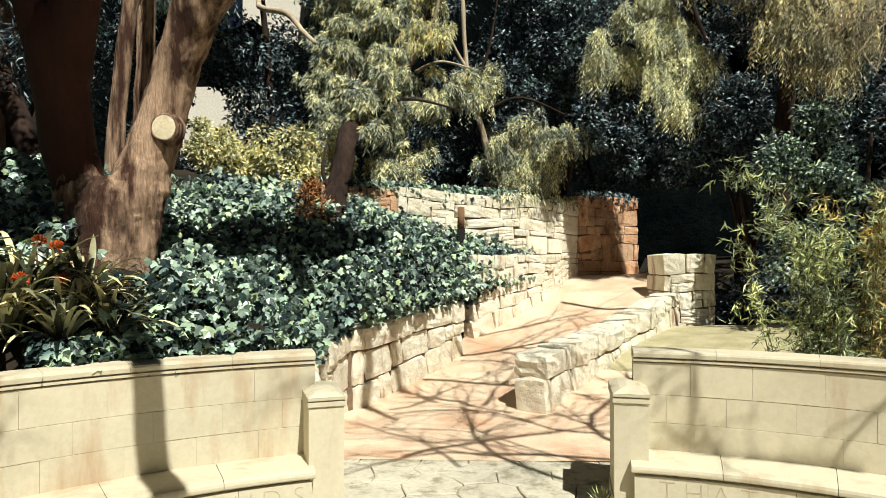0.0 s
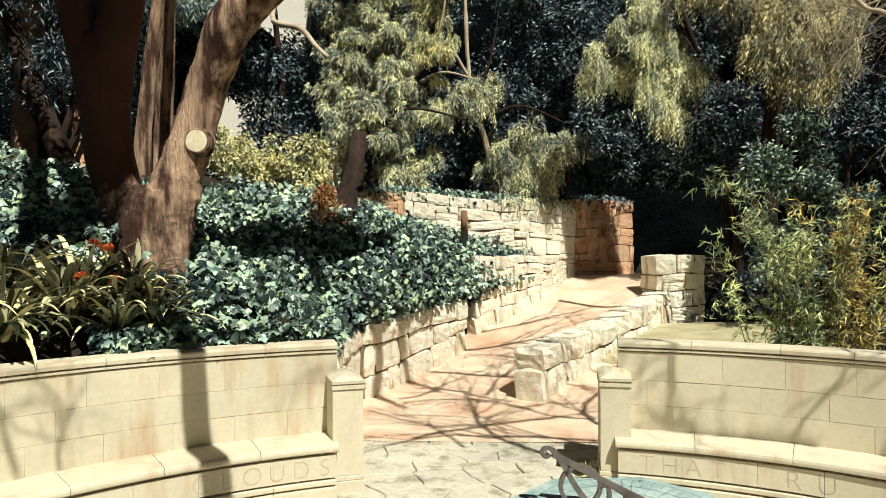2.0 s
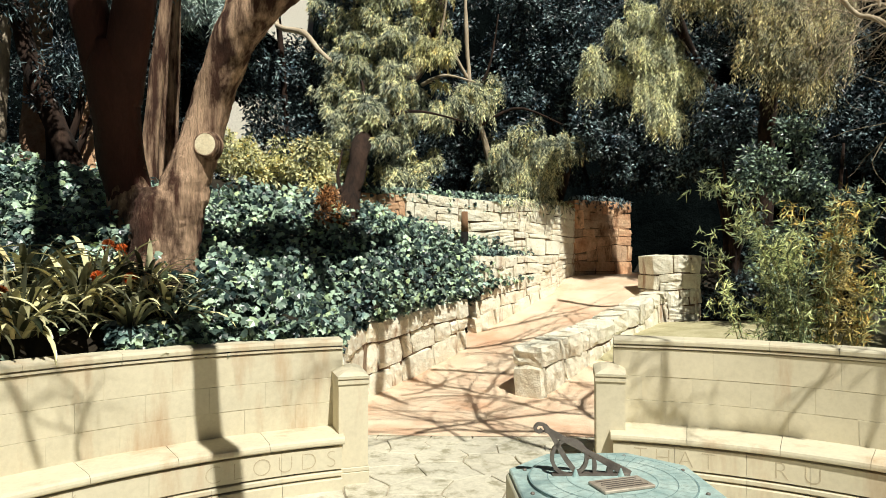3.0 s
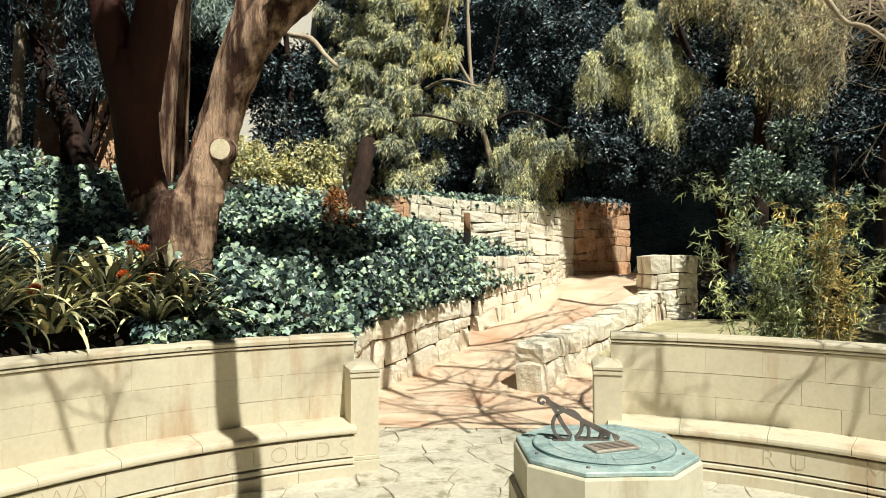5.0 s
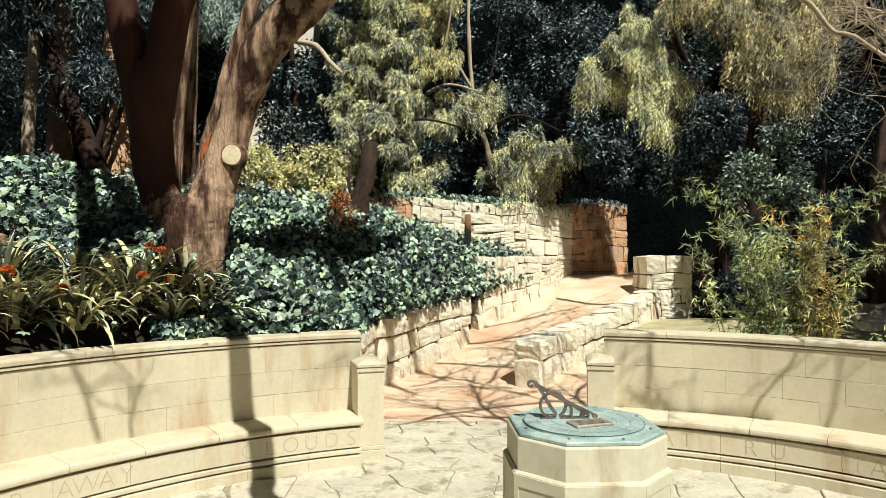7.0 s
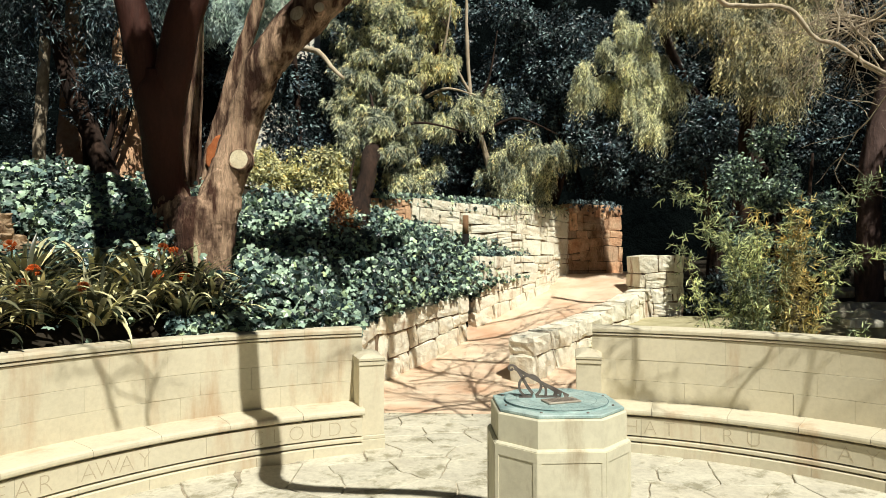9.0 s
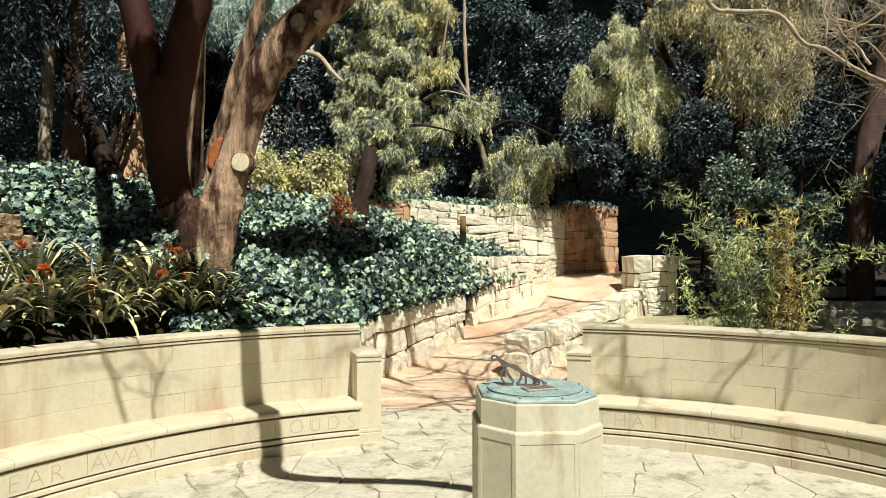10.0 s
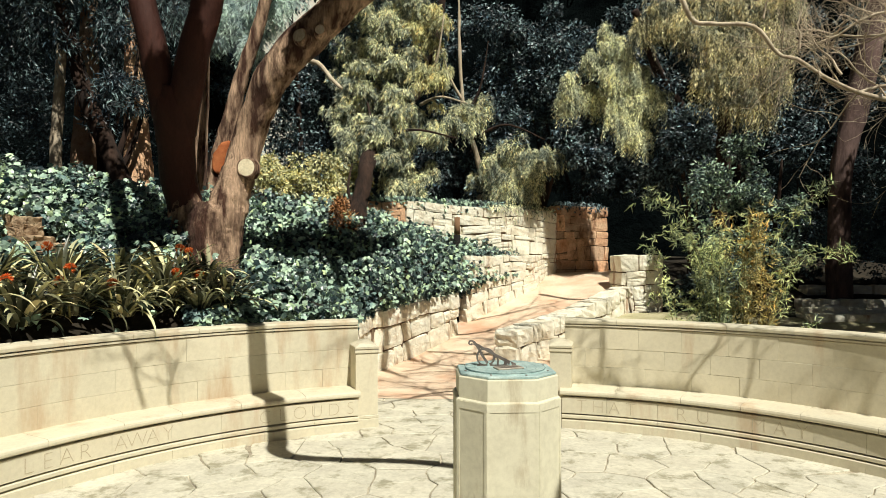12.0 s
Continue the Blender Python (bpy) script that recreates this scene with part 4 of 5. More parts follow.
    part("stripped_bark", bm, M_SCAR, trunk, "rust-red patch of stripped bark", True)
    rng = np.random.default_rng(43)
    cloud("crown", NARROW, FOUR, *fronds(spread(7, (-4.6, 9.7, 9.7), (-3.3, 10.6, 10.5), 0.4, rng), 60, 12, 0.5, rng), M_DARKLEAF, t)
    return anchor(t)


scarred_tree()


def background_trunk(ctrl, radii, material, label, seed):
    t = thing("tree", label, "tree", "trees behind the bank", at=ctrl[0])
    limb("trunk", ctrl, radii, material, t, 12, 12, 0.25, seed)
    rng = np.random.default_rng(seed)
    top = ctrl[-1]
    clumps = spread(9, (top[0] - 1.4, top[1] - 0.9, top[2] - 1.0), (top[0] + 1.4, top[1] + 1.2, top[2] + 1.6), 0.55, rng)
    cloud("crown", NARROW, FOUR, *fronds(clumps, 60, 12, 0.7, rng, 0.8, 0.5, (0.09, 0.16)), M_DARKLEAF, t)
    return anchor(t)


background_trunk([(-6.02, 9.8, 2.5), (-6.0, 9.8, 4.0), (-5.96, 9.8, 5.6), (-5.85, 9.7, 10.8)], [0.20, 0.16, 0.15, 0.12], M_BARK, "tan upright tree trunk behind the ivy bank", 51)
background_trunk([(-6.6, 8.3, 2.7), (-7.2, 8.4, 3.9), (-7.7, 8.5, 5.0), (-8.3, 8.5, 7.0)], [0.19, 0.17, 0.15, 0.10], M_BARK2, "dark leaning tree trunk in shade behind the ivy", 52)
background_trunk([(-7.0, 9.2, 2.8), (-7.0, 9.2, 3.6), (-7.05, 9.2, 4.4), (-7.1, 9.2, 6.8)], [0.34, 0.28, 0.24, 0.16], M_RED, "rust-coloured tree trunk catching the sun", 53)
background_trunk([(-8.2, 9.4, 2.8), (-8.25, 9.4, 3.8), (-8.2, 9.4, 5.0), (-8.1, 9.3, 7.2)], [0.30, 0.26, 0.22, 0.14], M_RED, "rust-coloured tree trunk catching the sun", 54)
background_trunk([(-8.32, 8.6, 2.8), (-8.32, 8.6, 3.9), (-8.28, 8.6, 4.6), (-8.15, 8.6, 7.0)], [0.12, 0.11, 0.10, 0.07], M_BARK3, "slim pale tree trunk among shade", 55)
# trunk's shade is put into its black colour
background_trunk([(-6.35, 11.4, 2.6), (-6.33, 11.4, 4.0), (-6.3, 11.4, 5.4), (-6.2, 11.4, 10.6)], [0.24, 0.21, 0.19, 0.12], M_BLACK, "tree trunk in shade-black colour standing between the forked stems", 56)
background_trunk([(-5.24, 7.6, 2.2), (-5.20, 7.6, 3.4), (-5.12, 7.6, 4.4), (-4.97, 7.6, 5.6), (-4.85, 7.7, 7.6), (-5.3, 8.9, 12.6)], [0.16, 0.12, 0.105, 0.095, 0.09, 0.08], M_BARK, "slim tan tree trunk behind the forked stems", 57)


# trees with hanging foliage above the terrace wall
def weeping_tree(label, trunk, radii, branches, crowns, seed, bark=M_BARK2):
    """crowns: rows of clumps, material, twigs for each clump, leaves on a twig, length and droop of the twigs, sizes of the leaves."""
    t = thing("weeping_tree", label, "tree", "trees above the terrace wall", at=trunk[0])
    stem = limb("trunk", trunk, radii, bark, t, 34, 16, 0.3, seed)
    knobbly(stem, 0.16, 0.07)
    knobbly(stem, 0.04, 0.025)
    for k, b in enumerate(branches):
        limb("branch", b, [0.045, 0.028, 0.010], M_BARK3 if k % 2 else M_BARK2, t, 9, 7, 0.2, seed + k)
    rng = np.random.default_rng(seed)
    for clumps, material, per, leaves, length, droop, size in crowns:
        rag = ragged(clumps, rng)
        big = [c for c in rag if c[3] > 0.14]
        small = [c for c in rag if c[3] <= 0.14]
        for pick, n in ((big, per // 3), (small, per // 8)):
            if pick:
                cloud("crown", FINE, FOUR, *fronds(pick, n, leaves, length, rng, droop, 0.6, size), material, t)
    return anchor(t)


def spots(rows):
    """Clumps from (x, y, z, radius)."""
    return [(x, y, z, r, r, r * 0.9) for x, y, z, r in rows]


A = spots([(-3.30, 10.99, 6.40, 0.40), (-2.73, 10.86, 7.30, 0.60), (-2.91, 10.74, 5.95, 0.52), (-2.18, 10.74, 5.16, 0.48), (-3.28, 10.86, 4.97, 0.40), (-1.39, 10.86, 6.80, 0.50), (-1.20, 10.62, 5.65, 0.46), (-0.66, 10.86, 4.92, 0.30),
           (-1.57, 10.74, 4.49, 0.42), (-2.00, 10.99, 8.03, 0.55), (-3.34, 11.11, 8.40, 0.55), (-2.61, 10.50, 5.34, 0.38), (-1.88, 10.62, 6.19, 0.42), (-1.0, 10.6, 4.6, 0.32), (-2.95, 10.5, 4.5, 0.26), (-2.3, 10.7, 6.7, 0.40), (-1.7, 10.8, 7.4, 0.40), (-1.9, 10.5, 4.0, 0.24), (-1.75, 10.5, 3.45, 0.22), (-2.05, 10.2, 3.25, 0.20), (-1.35, 10.7, 3.6, 0.22), (-1.5, 10.6, 3.15, 0.18), (-3.1, 10.5, 4.0, 0.20), (-2.12, 8.9, 4.1, 0.22), (-1.95, 9.4, 4.55, 0.26), (-2.42, 9.0, 4.35, 0.20), (-1.8, 9.8, 4.95, 0.28), (-1.95, 8.9, 3.72, 0.15)])
weeping_tree("bushy weeping tree with grey-green narrow leaves", [(-2.42, 8.2, 1.9), (-2.39, 8.25, 2.51), (-2.36, 8.4, 2.85), (-2.31, 8.5, 3.19), (-2.27, 8.7, 3.55), (-2.22, 9.2, 4.03), (-2.05, 10.1, 4.7), (-1.57, 11.23, 5.5), (-1.15, 11.23, 6.57), (-0.90, 11.23, 8.64)], [0.20, 0.17, 0.15, 0.15, 0.165, 0.14, 0.12, 0.11, 0.09, 0.06],
             [[(-2.26, 8.8, 3.6), (-2.49, 10.2, 4.85), (-2.98, 10.99, 6.19)], [(-1.51, 11.23, 5.22), (-1.03, 10.99, 5.34), (-0.42, 10.66, 5.10)], [(-2.22, 9.1, 3.95), (-2.73, 10.4, 4.49), (-3.34, 10.99, 5.10)], [(-1.27, 11.23, 6.07), (-1.88, 11.11, 7.06), (-2.61, 10.99, 7.79)], [(-2.2, 9.3, 4.1), (-1.5, 9.9, 4.4), (-0.6, 10.2, 4.25)], [(-1.6, 11.0, 5.3), (-1.1, 10.4, 5.9), (-0.9, 10.2, 6.9)], [(-2.40, 8.3, 2.6), (-2.56, 8.3, 3.0), (-2.52, 8.5, 3.5)]],
             [([c for j, c in enumerate(A) if j not in (5, 6)], M_PALELEAF, 150, 14, 0.27, 0.65, (0.07, 0.12)), ([A[5], A[6]], M_GOLD, 130, 14, 0.27, 0.65, (0.07, 0.12))], 61)
B = spots([(-0.20, 12.11, 5.34, 0.22), (-0.07, 12.33, 5.58, 0.19), (-0.37, 11.92, 5.00, 0.25), (0.31, 12.32, 4.45, 0.34), (0.70, 12.01, 4.32, 0.35), (1.12, 12.06, 4.16, 0.32), (1.56, 12.26, 4.21, 0.19), (0.05, 12.05, 4.07, 0.32),
           (0.46, 12.12, 3.90, 0.35), (0.92, 11.86, 3.85, 0.31), (-0.12, 12.23, 3.70, 0.27), (0.30, 12.12, 3.55, 0.28), (0.72, 12.01, 3.40, 0.25), (1.04, 12.24, 3.50, 0.22)])
weeping_tree("weeping tree hanging pale green over the wall", [(-0.24, 12.21, 2.79), (-0.10, 12.21, 3.56), (-0.35, 12.05, 4.6), (-0.58, 11.95, 5.6), (-0.66, 11.85, 8.18)], [0.11, 0.08, 0.055, 0.045, 0.03],
             [[(-0.35, 12.05, 4.55), (0.45, 11.9, 4.88), (1.35, 11.55, 4.44)], [(-0.58, 11.95, 5.5), (-0.85, 11.8, 5.98), (-1.05, 11.66, 6.64)], [(-0.5, 12.0, 5.10), (-0.15, 11.9, 5.76), (0.05, 11.9, 6.86)]],
             [(B, M_PALELEAF, 130, 15, 0.32, 1.1, (0.06, 0.10))], 62, M_BARK3)
C = spots([(2.61, 10.67, 6.54, 0.19), (2.78, 10.48, 6.28, 0.19), (2.24, 10.64, 6.05, 0.17), (2.57, 10.52, 5.71, 0.26), (2.94, 10.56, 5.86, 0.22), (3.09, 10.85, 5.65, 0.31), (1.85, 10.57, 5.44, 0.24), (1.65, 10.69, 5.25, 0.17), (2.23, 10.99, 5.40, 0.23), (2.75, 10.98, 5.42, 0.35),
           (3.16, 10.83, 5.30, 0.37), (3.55, 10.72, 5.15, 0.26), (2.85, 10.50, 4.95, 0.28), (3.25, 10.98, 4.85, 0.27), (3.0, 10.47, 4.55, 0.20), (3.22, 10.77, 4.40, 0.19)])
weeping_tree("weeping tree with hanging yellow-green foliage", [(7.4, 14.8, 1.4), (7.0, 14.5, 3.8), (4.6, 13.0, 5.8), (3.4, 11.6, 7.4)], [0.18, 0.15, 0.12, 0.08],
             [[(3.3, 12.0, 5.4), (3.0, 11.3, 6.2), (2.7, 10.8, 6.5)], [(3.25, 11.9, 5.7), (3.5, 11.2, 6.0), (3.6, 10.7, 5.6)], [(3.1, 11.6, 5.2), (2.4, 11.0, 5.6), (1.75, 10.6, 5.3)]],
             [(C, M_WILLOW, 135, 16, 0.34, 1.15, (0.06, 0.10))], 63)
D = spots([(4.47, 9.57, 6.04, 0.38), (4.89, 9.33, 6.01, 0.37), (5.50, 9.74, 6.08, 0.34), (5.65, 9.51, 6.09, 0.25), (4.51, 9.51, 5.48, 0.38), (5.04, 9.68, 5.59, 0.38), (5.29, 9.25, 5.43, 0.28), (5.75, 9.72, 5.39, 0.15), (4.79, 9.70, 5.04, 0.30), (5.05, 9.28, 4.94, 0.31),
           (5.48, 9.71, 4.88, 0.21), (5.0, 9.6, 6.7, 0.45), (4.3, 9.8, 6.7, 0.4), (5.7, 9.6, 6.7, 0.4)])
E = spots([(3.22, 10.27, 6.55, 0.22), (3.63, 10.45, 6.7, 0.26), (4.05, 10.22, 6.5, 0.24), (3.7, 10.2, 7.0, 0.32)])
weeping_tree("weeping tree with dense curtains of yellowed foliage", [(5.3, 11.6, 1.2), (5.3, 11.5, 3.5), (5.2, 11.0, 5.5), (5.0, 10.4, 7.4)], [0.2, 0.17, 0.13, 0.08],
             [[(5.2, 11.0, 5.3), (4.8, 10.3, 6.2), (4.4, 9.8, 6.2)], [(5.2, 11.0, 5.5), (5.5, 10.2, 6.2), (5.7, 9.7, 6.2)]],
             [(D, M_WILLOW_DRY, 110, 16, 0.40, 1.3, (0.06, 0.10)), (E, M_WILLOW_DRY, 90, 15, 0.36, 1.2, (0.06, 0.10))], 64)
F = spots([(-5.70, 10.5, 7.30, 0.40), (-5.40, 10.4, 6.90, 0.36), (-5.15, 10.4, 6.50, 0.30), (-6.00, 10.5, 6.80, 0.34), (-5.00, 10.5, 7.10, 0.34), (-4.70, 10.5, 7.65, 0.38), (-5.35, 10.6, 7.75, 0.40), (-4.35, 10.4, 7.25, 0.30), (-6.6, 10.6, 7.4, 0.40)])
weeping_tree("weeping tree with hazy blue-green foliage high behind the fork", [(-6.9, 11.3, 2.7), (-6.8, 11.2, 4.6), (-6.2, 11.0, 6.4), (-5.6, 10.8, 8.2)], [0.15, 0.13, 0.10, 0.06],
             [[(-6.3, 11.0, 6.2), (-5.8, 10.7, 7.2), (-5.2, 10.5, 7.3)], [(-6.0, 10.9, 7.0), (-5.2, 10.7, 7.8), (-4.6, 10.5, 7.8)]],
             [(F, M_BLUELEAF, 70, 13, 0.40, 0.9, (0.09, 0.15))], 65)


# dark glossy shrubs and trees behind
def shrub(label, foot, boxes, n, per, radius, material, seed, shape=OVAL, size=(0.07, 0.12), group="dark evergreen thicket", gaps=()):
    t = thing("shrub", label, "shrub", group, at=foot)
    rng = np.random.default_rng(seed)
    for k in range(3):
        top = Vector(foot) + Vector((rng.uniform(-0.8, 0.8), rng.uniform(-0.3, 0.3), rng.uniform(2.0, 3.2)))
        limb("branch", [foot, Vector(foot).lerp(top, 0.5) + Vector((0.15, 0, 0)), top], [0.08, 0.05, 0.02], M_BARK2, t, 7, 7, 0.2, seed + k)
    clumps = np.concatenate([spread(n, lo, hi, radius, rng) for lo, hi in boxes])
    for gx_, gz_, gw, gh in gaps:
        clumps = clumps[~((abs(clumps[:, 0] - gx_) < gw) & (abs(clumps[:, 2] - gz_) < gh))]
    cloud("foliage", shape, FOUR, *tufts(clumps, per, rng, size), material, t)
    return anchor(t)


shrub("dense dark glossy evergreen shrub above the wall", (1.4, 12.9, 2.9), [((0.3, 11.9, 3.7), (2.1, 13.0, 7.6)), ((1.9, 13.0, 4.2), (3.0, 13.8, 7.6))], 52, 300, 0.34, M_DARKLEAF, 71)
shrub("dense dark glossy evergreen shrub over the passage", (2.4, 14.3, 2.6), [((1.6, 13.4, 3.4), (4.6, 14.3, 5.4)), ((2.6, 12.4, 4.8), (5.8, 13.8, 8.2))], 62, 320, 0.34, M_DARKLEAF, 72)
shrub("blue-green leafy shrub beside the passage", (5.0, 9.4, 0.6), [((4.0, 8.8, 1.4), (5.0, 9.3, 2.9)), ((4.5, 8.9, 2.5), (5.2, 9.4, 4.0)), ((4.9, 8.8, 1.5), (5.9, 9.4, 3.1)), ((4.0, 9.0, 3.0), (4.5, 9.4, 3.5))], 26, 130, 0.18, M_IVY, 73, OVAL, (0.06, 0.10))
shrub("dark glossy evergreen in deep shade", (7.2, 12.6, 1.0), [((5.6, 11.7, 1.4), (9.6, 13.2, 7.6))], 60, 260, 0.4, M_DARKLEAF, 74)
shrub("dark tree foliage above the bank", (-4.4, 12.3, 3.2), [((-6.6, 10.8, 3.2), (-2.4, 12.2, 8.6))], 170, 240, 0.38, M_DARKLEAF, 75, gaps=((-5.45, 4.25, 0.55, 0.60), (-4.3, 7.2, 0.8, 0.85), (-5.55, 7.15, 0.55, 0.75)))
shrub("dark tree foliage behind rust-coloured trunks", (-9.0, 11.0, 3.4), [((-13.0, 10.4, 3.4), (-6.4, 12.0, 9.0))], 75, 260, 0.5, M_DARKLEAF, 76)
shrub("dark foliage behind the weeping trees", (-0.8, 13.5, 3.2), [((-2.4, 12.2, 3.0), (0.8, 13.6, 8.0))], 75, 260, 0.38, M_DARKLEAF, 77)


# second box added to cover the trunk's upper part in place of shade
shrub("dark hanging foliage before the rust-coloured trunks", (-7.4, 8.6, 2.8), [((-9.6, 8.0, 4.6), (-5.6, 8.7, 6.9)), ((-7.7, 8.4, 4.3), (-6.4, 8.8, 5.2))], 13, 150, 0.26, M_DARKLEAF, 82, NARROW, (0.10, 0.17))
# added canopy that blocks the sun from the passage
shrub("dark evergreen boughs added above the passage to shade it", (4.9, 12.6, 1.2), [((4.1, 11.5, 3.7), (5.6, 13.2, 5.2))], 34, 300, 0.34, M_DARKLEAF, 83)
# made-up ground cover: its dark leaves stand in for black shade
shrub("low dark foliage added in place of the black shade beyond the pillar", (4.4, 11.2, 0.55), [((3.7, 10.7, 0.55), (5.4, 11.6, 1.3))], 26, 200, 0.28, M_DARKLEAF, 81)


def bank_shrub(label, places, material, seed, shape=NARROW, size=(0.07, 0.12), per=230):
    """Low shrub that hugs the bank: (x, y, height over the soil, radius)."""
    x0, y0 = places[0][:2]
    t = thing("shrub", label, "shrub", "sunlit shrubs", at=(x0, y0, float(land(x0, y0))))
    rng = np.random.default_rng(seed)
    for k in range(3):
        limb("branch", [(x0, y0, float(land(x0, y0)) - 0.05), (x0 + 0.1 * k, y0, float(land(x0, y0)) + 0.2), (x0 + 0.3 * k - 0.3, y0, float(land(x0, y0)) + 0.45)], [0.02, 0.015, 0.008], M_BARK2, t, 5, 6, 0.2, k)
    clumps = [(x, y, float(land(x, y)) + h, r, r, r * 0.8) for x, y, h, r in places]
    cloud("foliage", shape, FOUR, *tufts(clumps, per, rng, size), material, t)
    return anchor(t)


GR = np.random.default_rng(77)
gold = []
for _ in range(75):
    gx0 = GR.uniform(-4.5, -2.5)
    gold.append((gx0, max(8.3, 9.55 + (gx0 + 2.4) * 0.86) + GR.uniform(0, 0.6), GR.uniform(0.02, 0.55) + 0.4 * GR.random() ** 2, GR.uniform(0.12, 0.26)))
bank_shrub("yellow-green sunlit shrub at the top of the bank", gold, M_GOLD, 78, OVAL, (0.05, 0.10), 190)
bank_shrub("rust-tinged low shrub beside the terrace trunk", [(GR.uniform(-2.68, -2.42), GR.uniform(7.6, 7.9), GR.uniform(0.1, 0.6), GR.uniform(0.07, 0.13)) for _ in range(12)], M_RUSTLEAF, 79, per=160)


# pale building glimpsed between the trees; its far block stands in for bright sky
def far_building():
    b = thing("building", "pale rendered building glimpsed far behind the trees", "building", at=(-7.0, 17.0, 2.4))
    def box(name, x0, x1, y0, y1, z0, z1, material, parent, label=""):
        bm = bmesh.new()
        bmesh.ops.create_cube(bm, size=1, matrix=Matrix.Translation(((x0 + x1) / 2, (y0 + y1) / 2, (z0 + z1) / 2)) @ Matrix.Diagonal((x1 - x0, y1 - y0, z1 - z0, 1)))
        return part(name, bm, material, parent, label)
    render = surface("pale_render", (0.80, 0.76, 0.66), (0.86, 0.83, 0.74), 1.0, 20, 0.9, 0.1, vary=0)
    box("wall", -8.5, -6.3, 16.4, 17.6, 2.4, 6.4, render, b)
    # made-up block whose sunlit face replaces a patch of bright sky
    box("sky_block", -9.2, -5.6, 23.0, 25.0, 2.4, 14.4, render, b, "pale sunlit block standing in for bright sky")
    return anchor(b)


far_building()

# far woods close the view behind everything; near-black colour stands in for their shade
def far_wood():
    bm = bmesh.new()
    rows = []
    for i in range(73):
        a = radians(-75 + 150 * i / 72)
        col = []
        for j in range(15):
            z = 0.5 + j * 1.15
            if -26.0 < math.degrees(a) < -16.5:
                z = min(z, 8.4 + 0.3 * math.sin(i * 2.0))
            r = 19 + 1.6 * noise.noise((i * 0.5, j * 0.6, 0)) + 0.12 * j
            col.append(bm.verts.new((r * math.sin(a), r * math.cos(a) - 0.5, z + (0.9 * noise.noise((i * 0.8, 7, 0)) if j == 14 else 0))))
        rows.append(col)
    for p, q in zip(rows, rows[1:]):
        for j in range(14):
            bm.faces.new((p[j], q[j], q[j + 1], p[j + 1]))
    # shade of the wood is put into this near-black foliage colour
    ob = part("backdrop", bm, surface("far_shaded_foliage", (0.0015, 0.0025, 0.003), (0.006, 0.009, 0.009), 1.2, 12, 1.0, 1.0, vary=0, bump_dist=0.2, spec=0.0), smooth=True)
    return tagged(ob, "wood closing the garden, its shade put into near-black colour", "woods", kind="structure")


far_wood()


# ivy over the bank
def ivy():
    rng = np.random.default_rng(80)
    n = 115000
    x, y = rng.uniform(-9.5, 0.6, n), rng.uniform(1.0, 11.8, n)
    r = np.hypot(x - CX, y - CY)
    left = left_edge(y) - x
    keep = (r > 4.76) & (left > 0.02) & (far_line(x, y) < -0.05) & ((np.degrees(np.arctan2(x - CX, y - CY)) < -18) | (y > 5.0))
    keep &= ~((np.hypot(x + 3.6, y - 4.95) < 0.42)) & ~(np.hypot((x + 3.5) / 0.5, (y - 4.55) / 0.5) < 1) & ~(np.hypot((x + 5.28) / 0.40, (y - 3.80) / 0.40) < 1) & ~(np.hypot(x + 1.78, y - 4.35) < 0.42) & ~((x < -3.0) & (r < 5.75) & (rng.random(n) < 0.97))
    x, y = x[keep], y[keep]
    e = 0.08
    z = land(x, y, 0.0)
    nrm = unit(np.stack([land(x - e, y, -1) - land(x + e, y, -1), land(x, y - e, -1) - land(x, y + e, -1), np.full(len(x), 2 * e)], -1))
    lift = 0.01 + 0.36 * rng.random(len(x)) ** 1.7 + 0.09 * np.sin(x * 4.1) * np.sin(y * 3.7 + x) + 0.05 * np.sin(x * 11 + 3 * np.sin(y * 5)) * np.sin(y * 12 + x * 2)
    p = np.stack([x, y, z], -1) + nrm * lift[:, None]
    along = unit(nrm * -0.1 + np.array([0.15, -0.75, -0.55]) + rng.normal(size=p.shape) * 0.45)
    face = nrm * 0.6 + rng.normal(size=p.shape) * 0.70 + np.array([0.1, -0.5, 0.4])
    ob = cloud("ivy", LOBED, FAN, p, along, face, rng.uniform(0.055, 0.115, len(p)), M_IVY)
    return tagged(ob, "glossy dark green ivy covering the bank", "ivy", kind="stuff")


ivy()


def coping_ivy():
    """Ivy that creeps forward over the back of the coping."""
    rng = np.random.default_rng(81)
    n = 900
    a = np.radians(rng.uniform(-43, -23.5, n))
    r = 4.86 - 0.24 * rng.random(n) ** 1.5 * (0.7 + 0.3 * np.sin(a * 60))
    p = np.stack([CX + r * np.sin(a), CY + r * np.cos(a), 1.085 + 0.10 * rng.random(n) + 0.5 * np.maximum(r - 4.74, 0)], -1)
    along = unit(np.stack([-np.sin(a), -np.cos(a), np.full(n, -0.35)], -1) + rng.normal(size=p.shape) * 0.5)
    face = np.array([0.1, -0.5, 0.8]) + rng.normal(size=p.shape) * 0.5
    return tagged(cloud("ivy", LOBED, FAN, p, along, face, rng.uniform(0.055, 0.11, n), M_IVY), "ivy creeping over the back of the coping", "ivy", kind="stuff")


coping_ivy()


